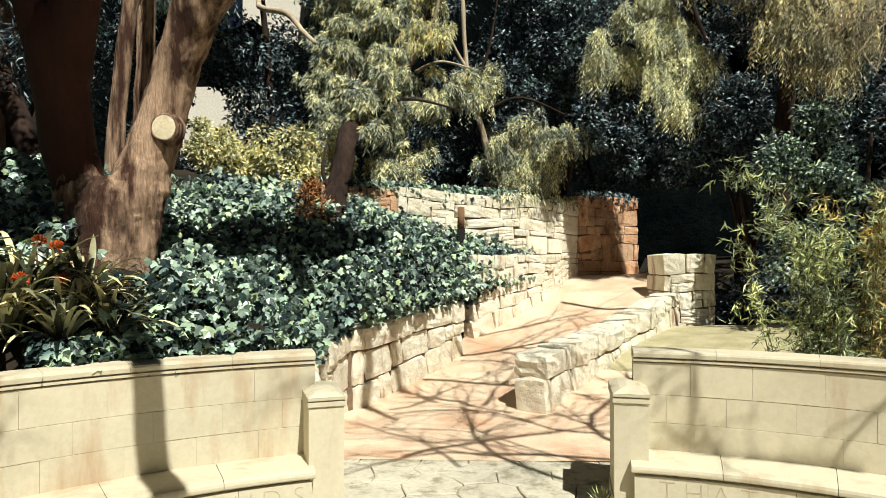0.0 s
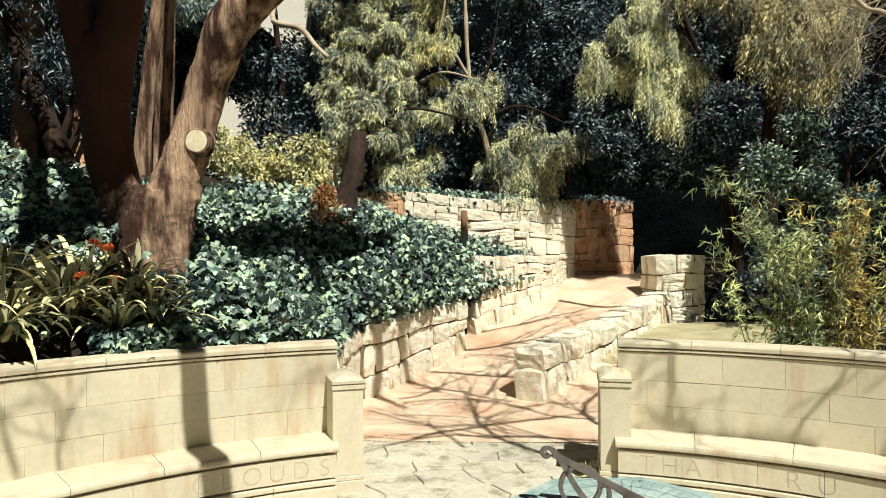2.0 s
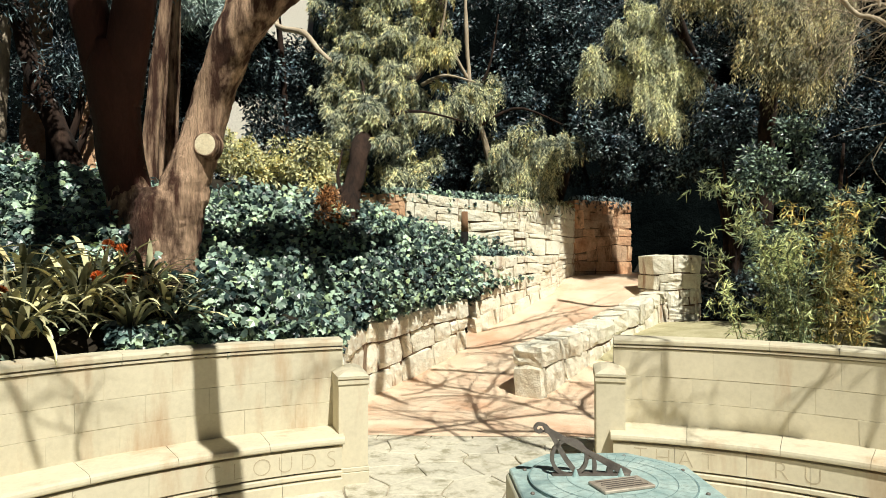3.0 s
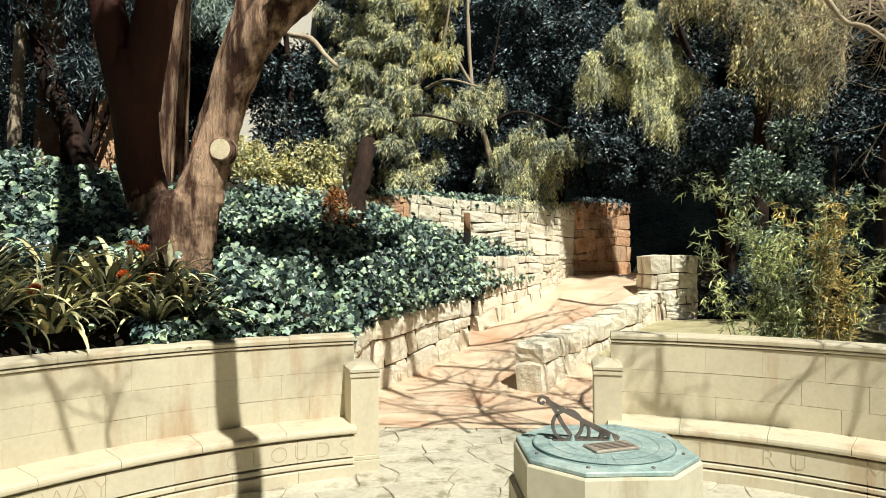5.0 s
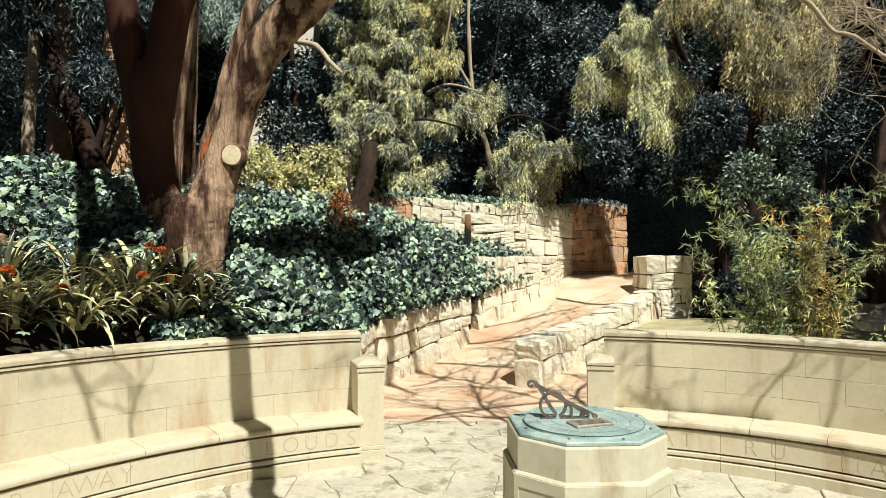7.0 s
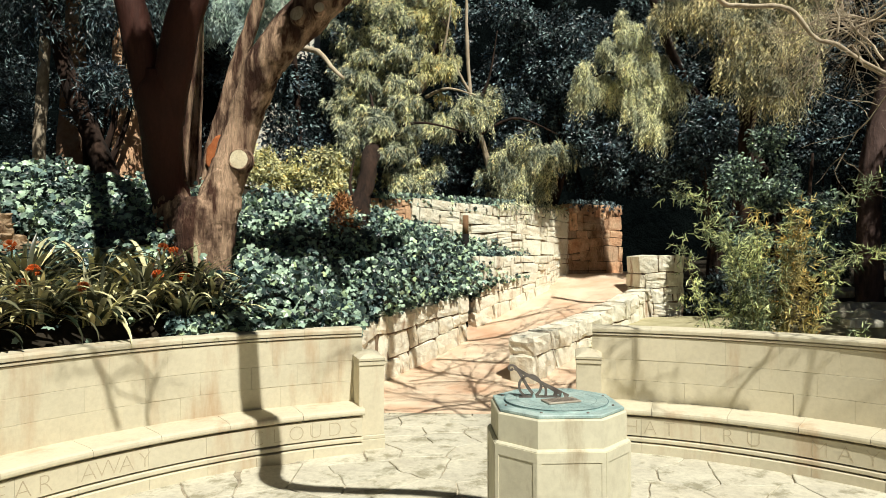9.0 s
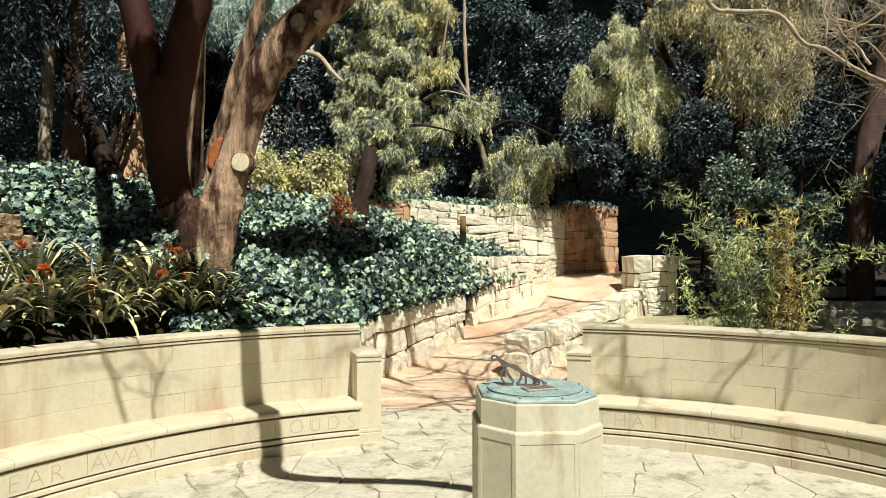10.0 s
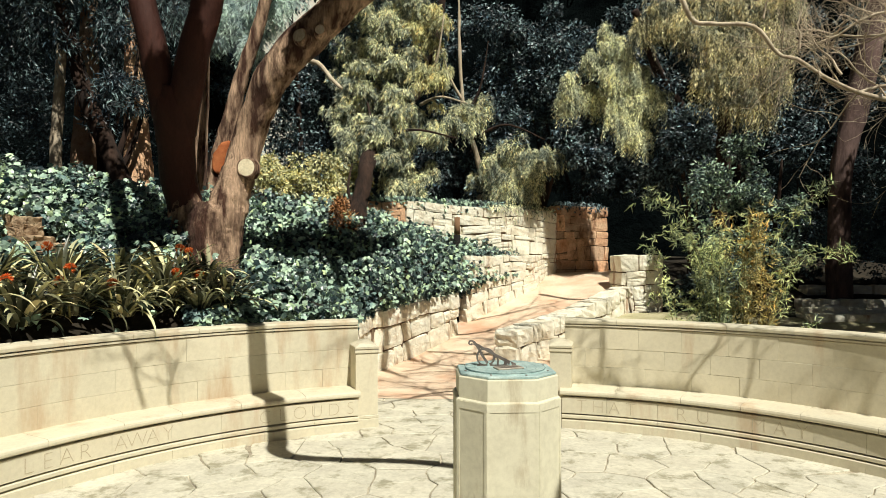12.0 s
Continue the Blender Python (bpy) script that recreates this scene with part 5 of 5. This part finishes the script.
# ivy tumbling over wall tops
def wall_ivy(name, line, z, n, seed, hang=0.35, wide=0.35, material=M_IVY, shape=LOBED, faces=FAN, size=(0.05, 0.10)):
    rng = np.random.default_rng(seed)
    pts = np.array(line, float)
    d = np.r_[0, np.cumsum(np.linalg.norm(np.diff(pts, axis=0), axis=1))]
    s = rng.uniform(0, d[-1], n)
    x, y = np.interp(s, d, pts[:, 0]), np.interp(s, d, pts[:, 1])
    dirv = unit(np.array([pts[-1] - pts[0]]))[0]
    out = np.array([dirv[1], -dirv[0]])
    k = rng.random(n)
    off = (k - 0.55) * wide
    drop = np.where(off > 0.12, -hang * rng.random(n) ** 2 * (0.5 + 0.5 * np.sin(s * 2.3) ** 2), 0.12 * rng.random(n))
    p = np.stack([x + out[0] * np.minimum(off, 0.22), y + out[1] * np.minimum(off, 0.22), z + drop], -1)
    along = unit(np.array([out[0] * 0.5, out[1] * 0.5, -0.8]) + rng.normal(size=p.shape) * 0.5)
    face = np.array([out[0], out[1], 0.6]) + rng.normal(size=p.shape) * 0.45
    return tagged(cloud(name, shape, faces, p, along, face, rng.uniform(*size, n), material), "leaves trailing over the top of a stone wall", "ivy", kind="stuff")


wall_ivy("ivy", [(-2.8, 9.0), (-0.65, 10.55), (0.4, 11.55)], 2.90, 900, 91)
wall_ivy("ivy", [(-0.75, 9.35), (0.2, 10.3)], 1.80, 420, 92, 0.15)
wall_ivy("hanging_leaves", [(0.0, 11.0), (1.6, 12.6)], 2.85, 900, 93, 0.28, 0.4, M_PALELEAF, NARROW, FOUR, (0.08, 0.14))
wall_ivy("hanging_leaves", [(1.7, 12.8), (3.0, 13.5)], 3.02, 500, 94, 0.2, 0.5, M_DARKLEAF, OVAL, FOUR, (0.06, 0.1))


# strap-leaved plants with orange flowers
def strap_shapes(n, seed):
    rng = np.random.default_rng(seed)
    made = []
    for k in range(n):
        ln, bend, w = rng.uniform(0.42, 0.70), rng.uniform(0.4, 2.4), rng.uniform(0.018, 0.028)
        verts, faces = [], []
        p, ang = np.array([0.0, 0.0]), radians(rng.uniform(42, 82))
        for i in range(10):
            t = i / 9
            ww = w * (0.75 + 0.6 * t) * (1 - t ** 4) + 0.001
            verts += [(p[0], -ww, p[1] + 0.006), (p[0], 0, p[1]), (p[0], ww, p[1] + 0.006)]
            p = p + np.array([math.cos(ang), math.sin(ang)]) * ln / 9
            ang -= bend / 9 * (0.4 + 1.5 * t)
            if i:
                b = 3 * i
                faces += [(b - 3, b - 2, b + 1, b), (b - 2, b - 1, b + 2, b + 1)]
        me = bpy.data.meshes.new("leaf")
        me.from_pydata(verts, [], faces)
        me.materials.append(M_STRAP)
        me.shade_smooth()
        made.append(me)
    return made


STRAPS = strap_shapes(14, 95)


def flower_shape(seed):
    rng = np.random.default_rng(seed)
    verts, faces = [], []
    for i in range(15):
        d = unit(rng.normal(size=3) + np.array([0, 0, 0.6]))
        s = unit(np.cross(d, rng.normal(size=3)))
        u = np.cross(d, s)
        base = len(verts)
        verts.append(tuple(d * 0.012))
        for k in range(6):
            a = 2 * math.pi * k / 6
            verts.append(tuple(d * 0.055 + (s * math.cos(a) + u * math.sin(a)) * 0.024))
            verts.append(tuple(d * 0.045 + (s * math.cos(a + 0.52) + u * math.sin(a + 0.52)) * 0.010))
        for k in range(12):
            faces.append((base, base + 1 + k, base + 1 + (k + 1) % 12))
    me = bpy.data.meshes.new("flower_head")
    me.from_pydata(verts, [], faces)
    me.materials.append(M_FLOWER)
    return me


FLOWERS = [flower_shape(s) for s in (1, 2, 3)]
bm = bmesh.new()
tube(bm, curve_points([(0, 0, 0), (0.01, 0.01, 0.25), (0.0, 0.0, 0.5)], 5), [0.009] * 6, 6)
stalk_me = bpy.data.meshes.new("stalk")
bm.to_mesh(stalk_me)
bm.free()
stalk_me.materials.append(M_CANE)


def strap_plant(x, y, leaves, heads, scale, seed):
    rng = np.random.default_rng(seed)
    z = float(land(x, y))
    t = thing("clivia", "strap-leaved plant with clusters of orange flowers" if heads else "clump of long arching strap leaves", "plant", "strap-leaved plants behind the wall", at=(x, y, z))
    for i in range(leaves):
        a = rng.uniform(0, 360)
        o = rng.uniform(0, 0.10) * scale
        k = scale * rng.uniform(0.75, 1.15)
        piece("leaf", STRAPS[rng.integers(0, len(STRAPS))], t, pose(o * math.cos(radians(a)), o * math.sin(radians(a)), 0, rng.uniform(-14, 14), rng.uniform(-16, 26), a) @ Matrix.Diagonal((k, k, k, 1)))
    for i in range(heads):
        hx, hy = rng.uniform(-0.25, 0.25), rng.uniform(-0.35, 0.0)
        h = rng.uniform(0.30, 0.46) * scale
        s = piece("flower_stalk", stalk_me, t, pose(hx * 0.6, hy * 0.6, 0, rng.uniform(-8, 8), rng.uniform(-8, 8), 0) @ Matrix.Diagonal((1, 1, h / 0.5, 1)))
        tagged(piece("flower_head", FLOWERS[rng.integers(0, 3)], t, pose(hx * 0.6, hy * 0.6, h, 0, 0, rng.uniform(0, 360))), "cluster of orange trumpet flowers")
    return t


for k, (a, r, n, heads, s) in enumerate(((-40.5, 5.0, 40, 1, 0.9), (-44.5, 5.1, 46, 1, 1.0), (-49.5, 5.0, 50, 1, 1.0), (-54.5, 5.05, 50, 2, 1.0), (-60, 4.98, 46, 1, 1.05), (-66, 5.05, 44, 2, 1.05), (-42.5, 5.5, 40, 1, 1.0), (-48, 5.55, 40, 0, 1.0), (-54, 5.5, 40, 1, 1.0), (-60, 5.5, 40, 0, 0.9), (-72, 5.3, 40, 0, 1.0), (-37.0, 5.02, 34, 0, 0.85), (-38.5, 5.45, 36, 1, 0.9))):
    x, y, _ = ring_at(r, a, 0)
    strap_plant(x, y, int(n * 2.0), heads, s * 1.04, 200 + k)


# rocks
def rock(at, size, seed, label, material=M_ROUGH):
    bm = bmesh.new()
    bmesh.ops.create_icosphere(bm, subdivisions=4, radius=1)
    for v in bm.verts:
        k = 1 + 0.35 * noise.noise(v.co * 1.4 + Vector((seed, 0, 0))) + 0.20 * noise.noise(v.co * 5 + Vector((seed, 2, 0)))
        v.co = Vector((v.co.x * size[0], v.co.y * size[1], v.co.z * size[2])) * k
    ob = part("rock", bm, material, None, smooth=True)
    ob.location = at
    return tagged(ob, label, "rock")


def layered_rock(at, width, depth, layers, seed, label):
    """Broken beds of stone, one on the other."""
    rng = np.random.default_rng(seed)
    t = thing("rock", label, "rock", at=at)
    z = -0.12
    for k in range(layers):
        h = rng.uniform(0.07, 0.13)
        w, d = width * (1 - 0.13 * k) * rng.uniform(0.9, 1.1), depth * (1 - 0.10 * k)
        x = rng.uniform(-0.05, 0.05) - 0.05 * k
        cuts = sorted(rng.uniform(-0.35, 0.35, 1 + k % 2))
        for u0, u1 in zip([-0.5, *cuts], [*cuts, 0.5]):
            bm = bmesh.new()
            bmesh.ops.create_cube(bm, size=1, matrix=pose(x + w * (u0 + u1) / 2, rng.uniform(-0.03, 0.03), z + h / 2, rng.uniform(-4, 4), rng.uniform(-4, 4), rng.uniform(-6, 6)) @ Matrix.Diagonal((w * (u1 - u0) - 0.006, d, h - 0.004, 1)))
            bmesh.ops.subdivide_edges(bm, edges=bm.edges[:], cuts=5, use_grid_fill=True)
            for v in bm.verts:
                v.co += 0.035 * Vector(noise.noise_vector(v.co * 7)) + 0.018 * Vector(noise.noise_vector(v.co * 19))
            part("stone_bed", bm, M_ROCK, t)
        z += h
    return t


layered_rock((-5.42, 3.90, 1.86), 0.80, 0.48, 5, 5, "layered brown weathered rock among the ivy")

# timber post in the planting above the path
bm = bmesh.new()
bmesh.ops.create_cone(bm, cap_ends=True, segments=14, radius1=0.062, radius2=0.058, depth=0.36, matrix=Matrix.Translation((0, 0, 0.70)))
post = thing("bollard", "short round timber post with a dark lower half", "post", at=(-0.62, 9.85, 1.70))
part("post_top", bm, M_POST, post, "brown weathered timber head", True)
bm = bmesh.new()
bmesh.ops.create_cone(bm, cap_ends=True, segments=14, radius1=0.066, radius2=0.066, depth=0.56, matrix=Matrix.Translation((0, 0, 0.24)))
part("post_base", bm, M_BLACK, post, "dark lower sleeve", True)


# bamboo
def bamboo():
    rng = np.random.default_rng(300)
    t = thing("bamboo", "loose bamboo clump with yellowing leaves behind the wall", "bamboo", at=(3.3, 5.7, float(land(3.3, 5.7))))
    P, A, N, S = [], [], [], []
    def cane(foot, top, sag, r=0.008):
        ctrl = [foot, foot.lerp(top, 0.5) + Vector((0, 0, sag)), top]
        pts = curve_points(ctrl, 12)
        bm = bmesh.new()
        tube(bm, pts, lerp_list([r, r * 0.7, r * 0.3], 12), 6)
        part("cane", bm, M_CANE, t, smooth=True)
        for i in range(4 if foot.z < 1.2 else 1, 13):
            for b in range(rng.integers(5, 9)):
                c = pts[i] + Vector(rng.normal(size=3) * 0.07)
                way = unit(rng.normal(size=3) + np.array([0, -0.4, 0.15]))
                for q in range(rng.integers(4, 8)):
                    P.append(np.array(c) + way * 0.015 * q)
                    A.append(unit(way * 0.7 + rng.normal(size=3) * 0.65))
                    N.append(rng.normal(size=3) * 0.6 + np.array([0.2, -0.7, 0.7]))
                    S.append(rng.uniform(0.065, 0.125))
    for i in range(27):
        a, q = rng.uniform(0, 2 * math.pi), rng.random() ** 0.7
        foot = Vector((3.25 + 0.55 * q * math.cos(a), 5.75 + 0.45 * q * math.sin(a), 0.05))
        h = rng.uniform(0.7, 2.0) if i > 6 else rng.uniform(1.9, 2.4)
        top = Vector((foot.x + rng.normal() * 0.32, foot.y + rng.normal() * 0.25, h))
        cane(foot, top, 0.1)
    cane(Vector((3.1, 5.7, 1.2)), Vector((2.15, 5.75, 2.62)), 0.45, 0.006)
    cane(Vector((3.2, 5.7, 1.0)), Vector((2.45, 5.6, 2.1)), 0.3, 0.006)
    cane(Vector((3.5, 5.7, 0.9)), Vector((5.0, 5.9, 1.85)), 0.35, 0.006)
    cane(Vector((3.5, 5.7, 1.2)), Vector((4.6, 5.8, 2.75)), 0.2, 0.006)
    for k in range(4):
        cane(Vector((3.5, 5.72, 0.6)), Vector((3.52 + 0.06 * k, 5.72, 2.0 + 0.12 * k)), 0.05, 0.006)
    P, A, N, S = np.array(P), np.array(A), np.array(N), np.array(S)
    dry = (abs(P[:, 0] + rng.normal(size=len(P)) * 0.06 - 3.62) < 0.22) & (P[:, 2] > 0.6)
    for pick, m in ((~dry, M_BAMBOO), (dry, M_BAMBOO_DRY)):
        cloud("foliage", BLADE, FOUR, P[pick], A[pick], N[pick], S[pick], m, t)
    return anchor(t)


bamboo()


# bare trees
def bare_branch(bm, rng, start, way, length, radius, level, flat=1.0):
    pts, p, d = [Vector(start)], Vector(start), Vector(way).normalized()
    n = 7
    kids = []
    for i in range(n):
        d = (d + Vector(rng.normal(size=3)) * 0.20).normalized()
        d.z *= flat
        p = p + d * length / n
        pts.append(p.copy())
        if level and i >= 1:
            for _ in range(2 if level > 1 and rng.random() < 0.5 else 1):
                kids.append((p.copy(), (d + Vector(rng.normal(size=3)) * 0.75).normalized(), length * rng.uniform(0.4, 0.65), radius * (1 - i / n * 0.6) * 0.5))
    tube(bm, pts, lerp_list([radius, radius * 0.75, radius * 0.35], n), 6 if radius > 0.02 else 4, cap=False)
    for s, w, ln, r in kids:
        bare_branch(bm, rng, s, w, ln, r, level - 1, flat)


def bare_tree_by_woods():
    rng = np.random.default_rng(410)
    t = thing("bare_tree", "leafless tree with pale twisting branches", "tree", "leafless trees", at=(8.9, 8.2, 0.8))
    limb("trunk", [(8.9, 8.2, 0.4), (8.8, 8.1, 2.5), (8.3, 7.8, 4.2), (7.8, 7.6, 6.0)], [0.25, 0.2, 0.17, 0.12], M_BARK3, t, 12, 12, 0.2, 4)
    limb("branch", [(8.3, 7.8, 4.1), (6.2, 7.2, 4.27), (5.46, 7.2, 4.56), (4.88, 7.1, 4.88), (4.58, 7.1, 4.98), (4.2, 7.1, 5.42), (3.6, 7.15, 5.50), (3.25, 7.2, 5.63), (2.95, 7.2, 6.5)], [0.045, 0.038, 0.028, 0.032, 0.030, 0.035, 0.034, 0.04, 0.045], M_BARK3, t, 40, 9, 0.35, 8)
    bm = bmesh.new()
    for s, w, ln, r in (((7.4, 7.4, 4.3), (-1, 0.0, 0.45), 2.6, 0.04), ((7.8, 7.4, 5.2), (-1, -0.1, 0.2), 2.6, 0.04), ((7.6, 7.3, 4.8), (-1, 0.0, 0.3), 2.4, 0.035), ((7.4, 7.3, 6.2), (-0.6, 0.0, -0.6), 2.2, 0.035), ((5.6, 7.2, 4.66), (-0.5, 0.1, 0.8), 1.0, 0.02),
                        ((4.9, 7.1, 5.05), (0.2, 0, 1.0), 0.9, 0.018), ((4.35, 7.1, 5.55), (0.3, 0, 1.0), 0.9, 0.018), ((8.3, 7.6, 3.4), (-1, 0.1, 0.0), 2.4, 0.03), ((7.0, 7.5, 5.8), (-0.8, 0.1, 0.1), 2.2, 0.03)):
        bare_branch(bm, rng, s, w, ln, r, 3 if ln > 2.1 and s[2] > 4.5 else 2)
    tagged(part("twig", bm, M_BARK3, t, "tangle of pale bare twigs", True), kind="stuff")
    return anchor(t)


bare_tree_by_woods()


def unseen_shade_tree():
    """Unseen, added behind the way in; limbs set along the sun's rays throw shade on wall, floor and path."""
    rng = np.random.default_rng(420)
    t = thing("bare_tree", "unseen leafless tree with limbs placed to shade the court", "tree", "leafless trees", at=(2.2, -7.5, 0.0))
    limb("trunk", [(2.2, -7.5, -0.1), (2.15, -7.4, 2.0), (2.0, -7.2, 4.2), (1.8, -6.8, 5.6)], [0.36, 0.28, 0.24, 0.2], M_BARK, t, 12, 14, 0.2, 4)
    # limb points: wanted shadow places pushed out along the sun's rays
    near = lambda x, y, z: Vector((x, y, z)) + TO_SUN * 5
    over = lambda x, y, z: Vector((x, y, z)) + TO_SUN * 7
    high = lambda x, y, z: Vector((x, y, z)) + TO_SUN * 8
    limb("branch", [(1.9, -7.0, 5.2), (1.6, -4.6, 4.6), near(0.15, 0.9, FLOOR), near(-0.10, 2.05, FLOOR), near(-0.7, 2.36, FLOOR), near(-1.70, 2.42, FLOOR), near(-2.04, 2.60, -0.05), near(-2.15, 2.95, 0.03), near(-2.26, 3.06, 0.30), near(-2.48, 3.32, 0.36), near(-2.56, 3.40, 0.75), near(-2.62, 3.45, 1.05), near(-2.85, 3.52, 1.2), near(-3.12, 3.6, 1.34), near(-3.35, 3.8, 1.45), near(-3.5, 4.2, 1.5)],
         [0.15, 0.14, 0.10, 0.08, 0.06, 0.065, 0.095, 0.105, 0.105, 0.10, 0.095, 0.095, 0.12, 0.13, 0.12, 0.05], M_BARK, t, 52, 12, 0.10, 8)
    limb("branch", [near(-2.0, 5.8, 1.70), near(-2.45, 6.4, 1.76), near(-2.75, 6.75, 1.78), near(-2.45, 7.1, 1.80), near(-2.2, 7.6, 1.95), near(-1.6, 8.1, 1.9)], [0.05, 0.15, 0.20, 0.23, 0.20, 0.10], M_BARK, t, 22, 12, 0.35, 9)
    limb("branch", [high(-1.2, 6.2, 0.02), high(-1.45, 6.5, 0.02), high(-1.67, 6.76, 0.02), high(-1.63, 6.84, 0.39), high(-1.65, 6.82, 0.80), high(-1.85, 6.95, 1.1)], [0.02, 0.04, 0.065, 0.065, 0.06, 0.02], M_BARK, t, 18, 10, 0.4, 12)
    limb("branch", [high(-0.8, 6.8, 0.12), high(-1.1, 7.1, 0.2), high(-1.34, 7.3, 0.26), high(-1.39, 7.24, 0.56), high(-1.43, 7.2, 0.88), high(-1.65, 7.35, 1.15)], [0.02, 0.03, 0.06, 0.07, 0.08, 0.03], M_BARK, t, 18, 10, 0.4, 13)
    limb("branch", [near(-4.0, 3.4, 1.6) + TO_SUN * 3, near(-4.0, 3.4, 1.6) + TO_SUN, near(-4.0, 3.4, 1.6), near(-4.47, 4.24, 1.80), near(-4.92, 4.94, 2.2), near(-5.94, 6.48, 2.95)], [0.02, 0.02, 0.05, 0.11, 0.12, 0.10], M_BARK, t, 22, 10, 0.3, 10)
    bm = bmesh.new()
    for s, w, ln, r in ((over(0.4, 4.4, 0.1), (-0.45, 0.9, 0.05), 3.0, 0.026), (over(1.2, 5.2, 0.2), (-0.8, 0.5, 0.05), 3.0, 0.028), (over(-1.0, 5.0, 0.0), (0.5, 0.8, 0.0), 2.4, 0.022), (over(0.9, 4.9, 0.1), (-0.9, 0.25, 0.0), 2.6, 0.022), (over(-0.9, 7.4, 0.6), (0.8, 0.35, 0.1), 2.6, 0.03), (over(-0.6, 8.3, 0.8), (0.9, 0.2, 0.1), 2.4, 0.034), (over(-0.2, 9.2, 0.9), (0.8, 0.6, 0.2), 2.4, 0.026)):
        bare_branch(bm, rng, s, w, ln, r * 1.25, 2, 0.55)
    for x, y in ((1.15, 4.05), (2.15, 3.6), (-3.35, 2.6), (-4.1, 1.5)):
        bare_branch(bm, rng, over(x, y, 0.25), (rng.uniform(-0.4, 0.4), 0.1, 0.9), 0.9, 0.022, 2, 1.0)
    for x, y, w in ((0.9, 4.6, (-0.9, 0.5, 0)), (0.3, 6.0, (-0.8, 0.7, 0)), (-0.4, 4.6, (-0.3, 0.9, 0)), (1.0, 5.6, (-0.9, 0.1, 0)), (0.1, 6.3, (-0.9, 0.5, 0)), (-0.2, 6.6, (0.5, 0.9, 0)), (0.7, 7.6, (-0.9, 0.4, 0)), (1.6, 8.8, (-0.9, 0.1, 0)), (-1.3, 6.5, (0.9, 0.5, 0))):
        bare_branch(bm, rng, over(x, y, 0.2), w, 1.9, 0.022, 2, 0.5)
    for x, y in ((1.35, 3.95), (2.0, 3.7), (2.5, 3.4), (3.3, 2.7), (-3.2, 2.8)):
        bare_branch(bm, rng, near(x, y, 0.2), (rng.uniform(-0.5, 0.5), 0.15, 0.9), 0.8, 0.016, 2, 1.0)
    tagged(part("twig", bm, M_BARK, t, "spreading bare twigs", True), kind="stuff")
    return anchor(t)


unseen_shade_tree()

# broken bough and great trunk in the wood
bough = thing("tree", "tree with a pale broken bough", "tree", "trees behind the bank", at=(-4.3, 11.6, 2.8))
limb("trunk", [(-4.3, 11.6, 2.7), (-4.35, 11.5, 4.5), (-4.4, 11.3, 6.0), (-4.5, 11.0, 7.8)], [0.07, 0.065, 0.06, 0.05], M_BARK2, bough, 10, 10, 0.25, 5)
limb("branch", [(-4.42, 11.2, 6.9), (-3.9, 9.5, 5.85), (-3.3, 9.0, 5.55), (-3.0, 8.8, 5.2), (-2.75, 8.65, 4.95)], [0.045, 0.045, 0.05, 0.04, 0.03], M_BARK3, bough, 12, 9, 0.25, 6)
anchor(bough)
great = thing("tree", "massive dark tree trunk in deep shade", "tree", "trees behind the lawn", at=(7.72, 11.3, 0.6))
limb("trunk", [(7.72, 11.3, 0.4), (7.70, 11.3, 2.0), (7.78, 11.3, 3.66), (7.98, 11.3, 4.54), (8.16, 11.3, 5.28), (8.7, 11.2, 8.0)], [0.27, 0.24, 0.215, 0.24, 0.275, 0.22], M_BARK_GREY, great, 14, 16, 0.2, 7)
gr = np.random.default_rng(90)
# unseen clumps added as a crown to keep sun off ground and trunk
shade = np.concatenate([spread(85, (9.3, 3.6, 7.0), (13.0, 9.0, 9.4), 0.75, gr), spread(34, (7.6, 1.4, 7.6), (11.5, 4.4, 9.0), 0.55, gr)])
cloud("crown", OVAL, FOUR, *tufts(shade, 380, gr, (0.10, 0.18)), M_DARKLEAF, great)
anchor(great)


# rough stone steps in the shade beyond the lawn
def stone_step(x, y, width, seed):
    rng = np.random.default_rng(seed)
    z = float(land(x, y))
    t = thing("garden_step", "rough stone step edging in dappled shade", "step", "stone steps in the wood", at=(x, y, z))
    s = -width / 2
    while s < width / 2:
        w = rng.uniform(0.35, 0.7)
        piece("stone", STONES[rng.integers(0, len(STONES))], t, pose(s + w / 2, rng.uniform(-0.05, 0.05), 0.05, 0, rng.uniform(-3, 3), rng.uniform(-8, 8)) @ Matrix.Diagonal((w, 0.36, 0.26, 1)))
        s += w + 0.01
    return t


for k, (x, y, w) in enumerate(((6.9, 8.3, 2.6), (7.4, 9.5, 2.8), (8.1, 10.8, 3.0), (8.9, 12.1, 3.2))):
    stone_step(x, y, w, 500 + k)
rock((6.35, 9.0, float(land(6.35, 9.0)) + 0.08), (0.30, 0.22, 0.20), 8, "rounded boulder beside the shaded steps")


# small weed at the foot of the pier
def weed():
    rng = np.random.default_rng(77)
    x, y, z = ring_at(4.3, 6.6, FLOOR)
    t = thing("weed", "small yellow-green weed at the foot of the pier", "plant", at=(x, y, z))
    p, d = in_ball(46, (0, 0, 0.05), (0.07, 0.06, 0.08), rng, 0.3)
    cloud("foliage", BLADE, FOUR, p, unit(d + np.array([0, 0, 0.6])), rng.normal(size=d.shape) + np.array([0, -0.5, 0.6]), rng.uniform(0.05, 0.10, 46), M_BAMBOO, t)
    bm = bmesh.new()
    tube(bm, [(0, 0, -0.01), (0.005, 0, 0.05), (0.0, 0.01, 0.1)], [0.006, 0.005, 0.003], 6)
    part("stem", bm, M_CANE, t)
    return t


weed()
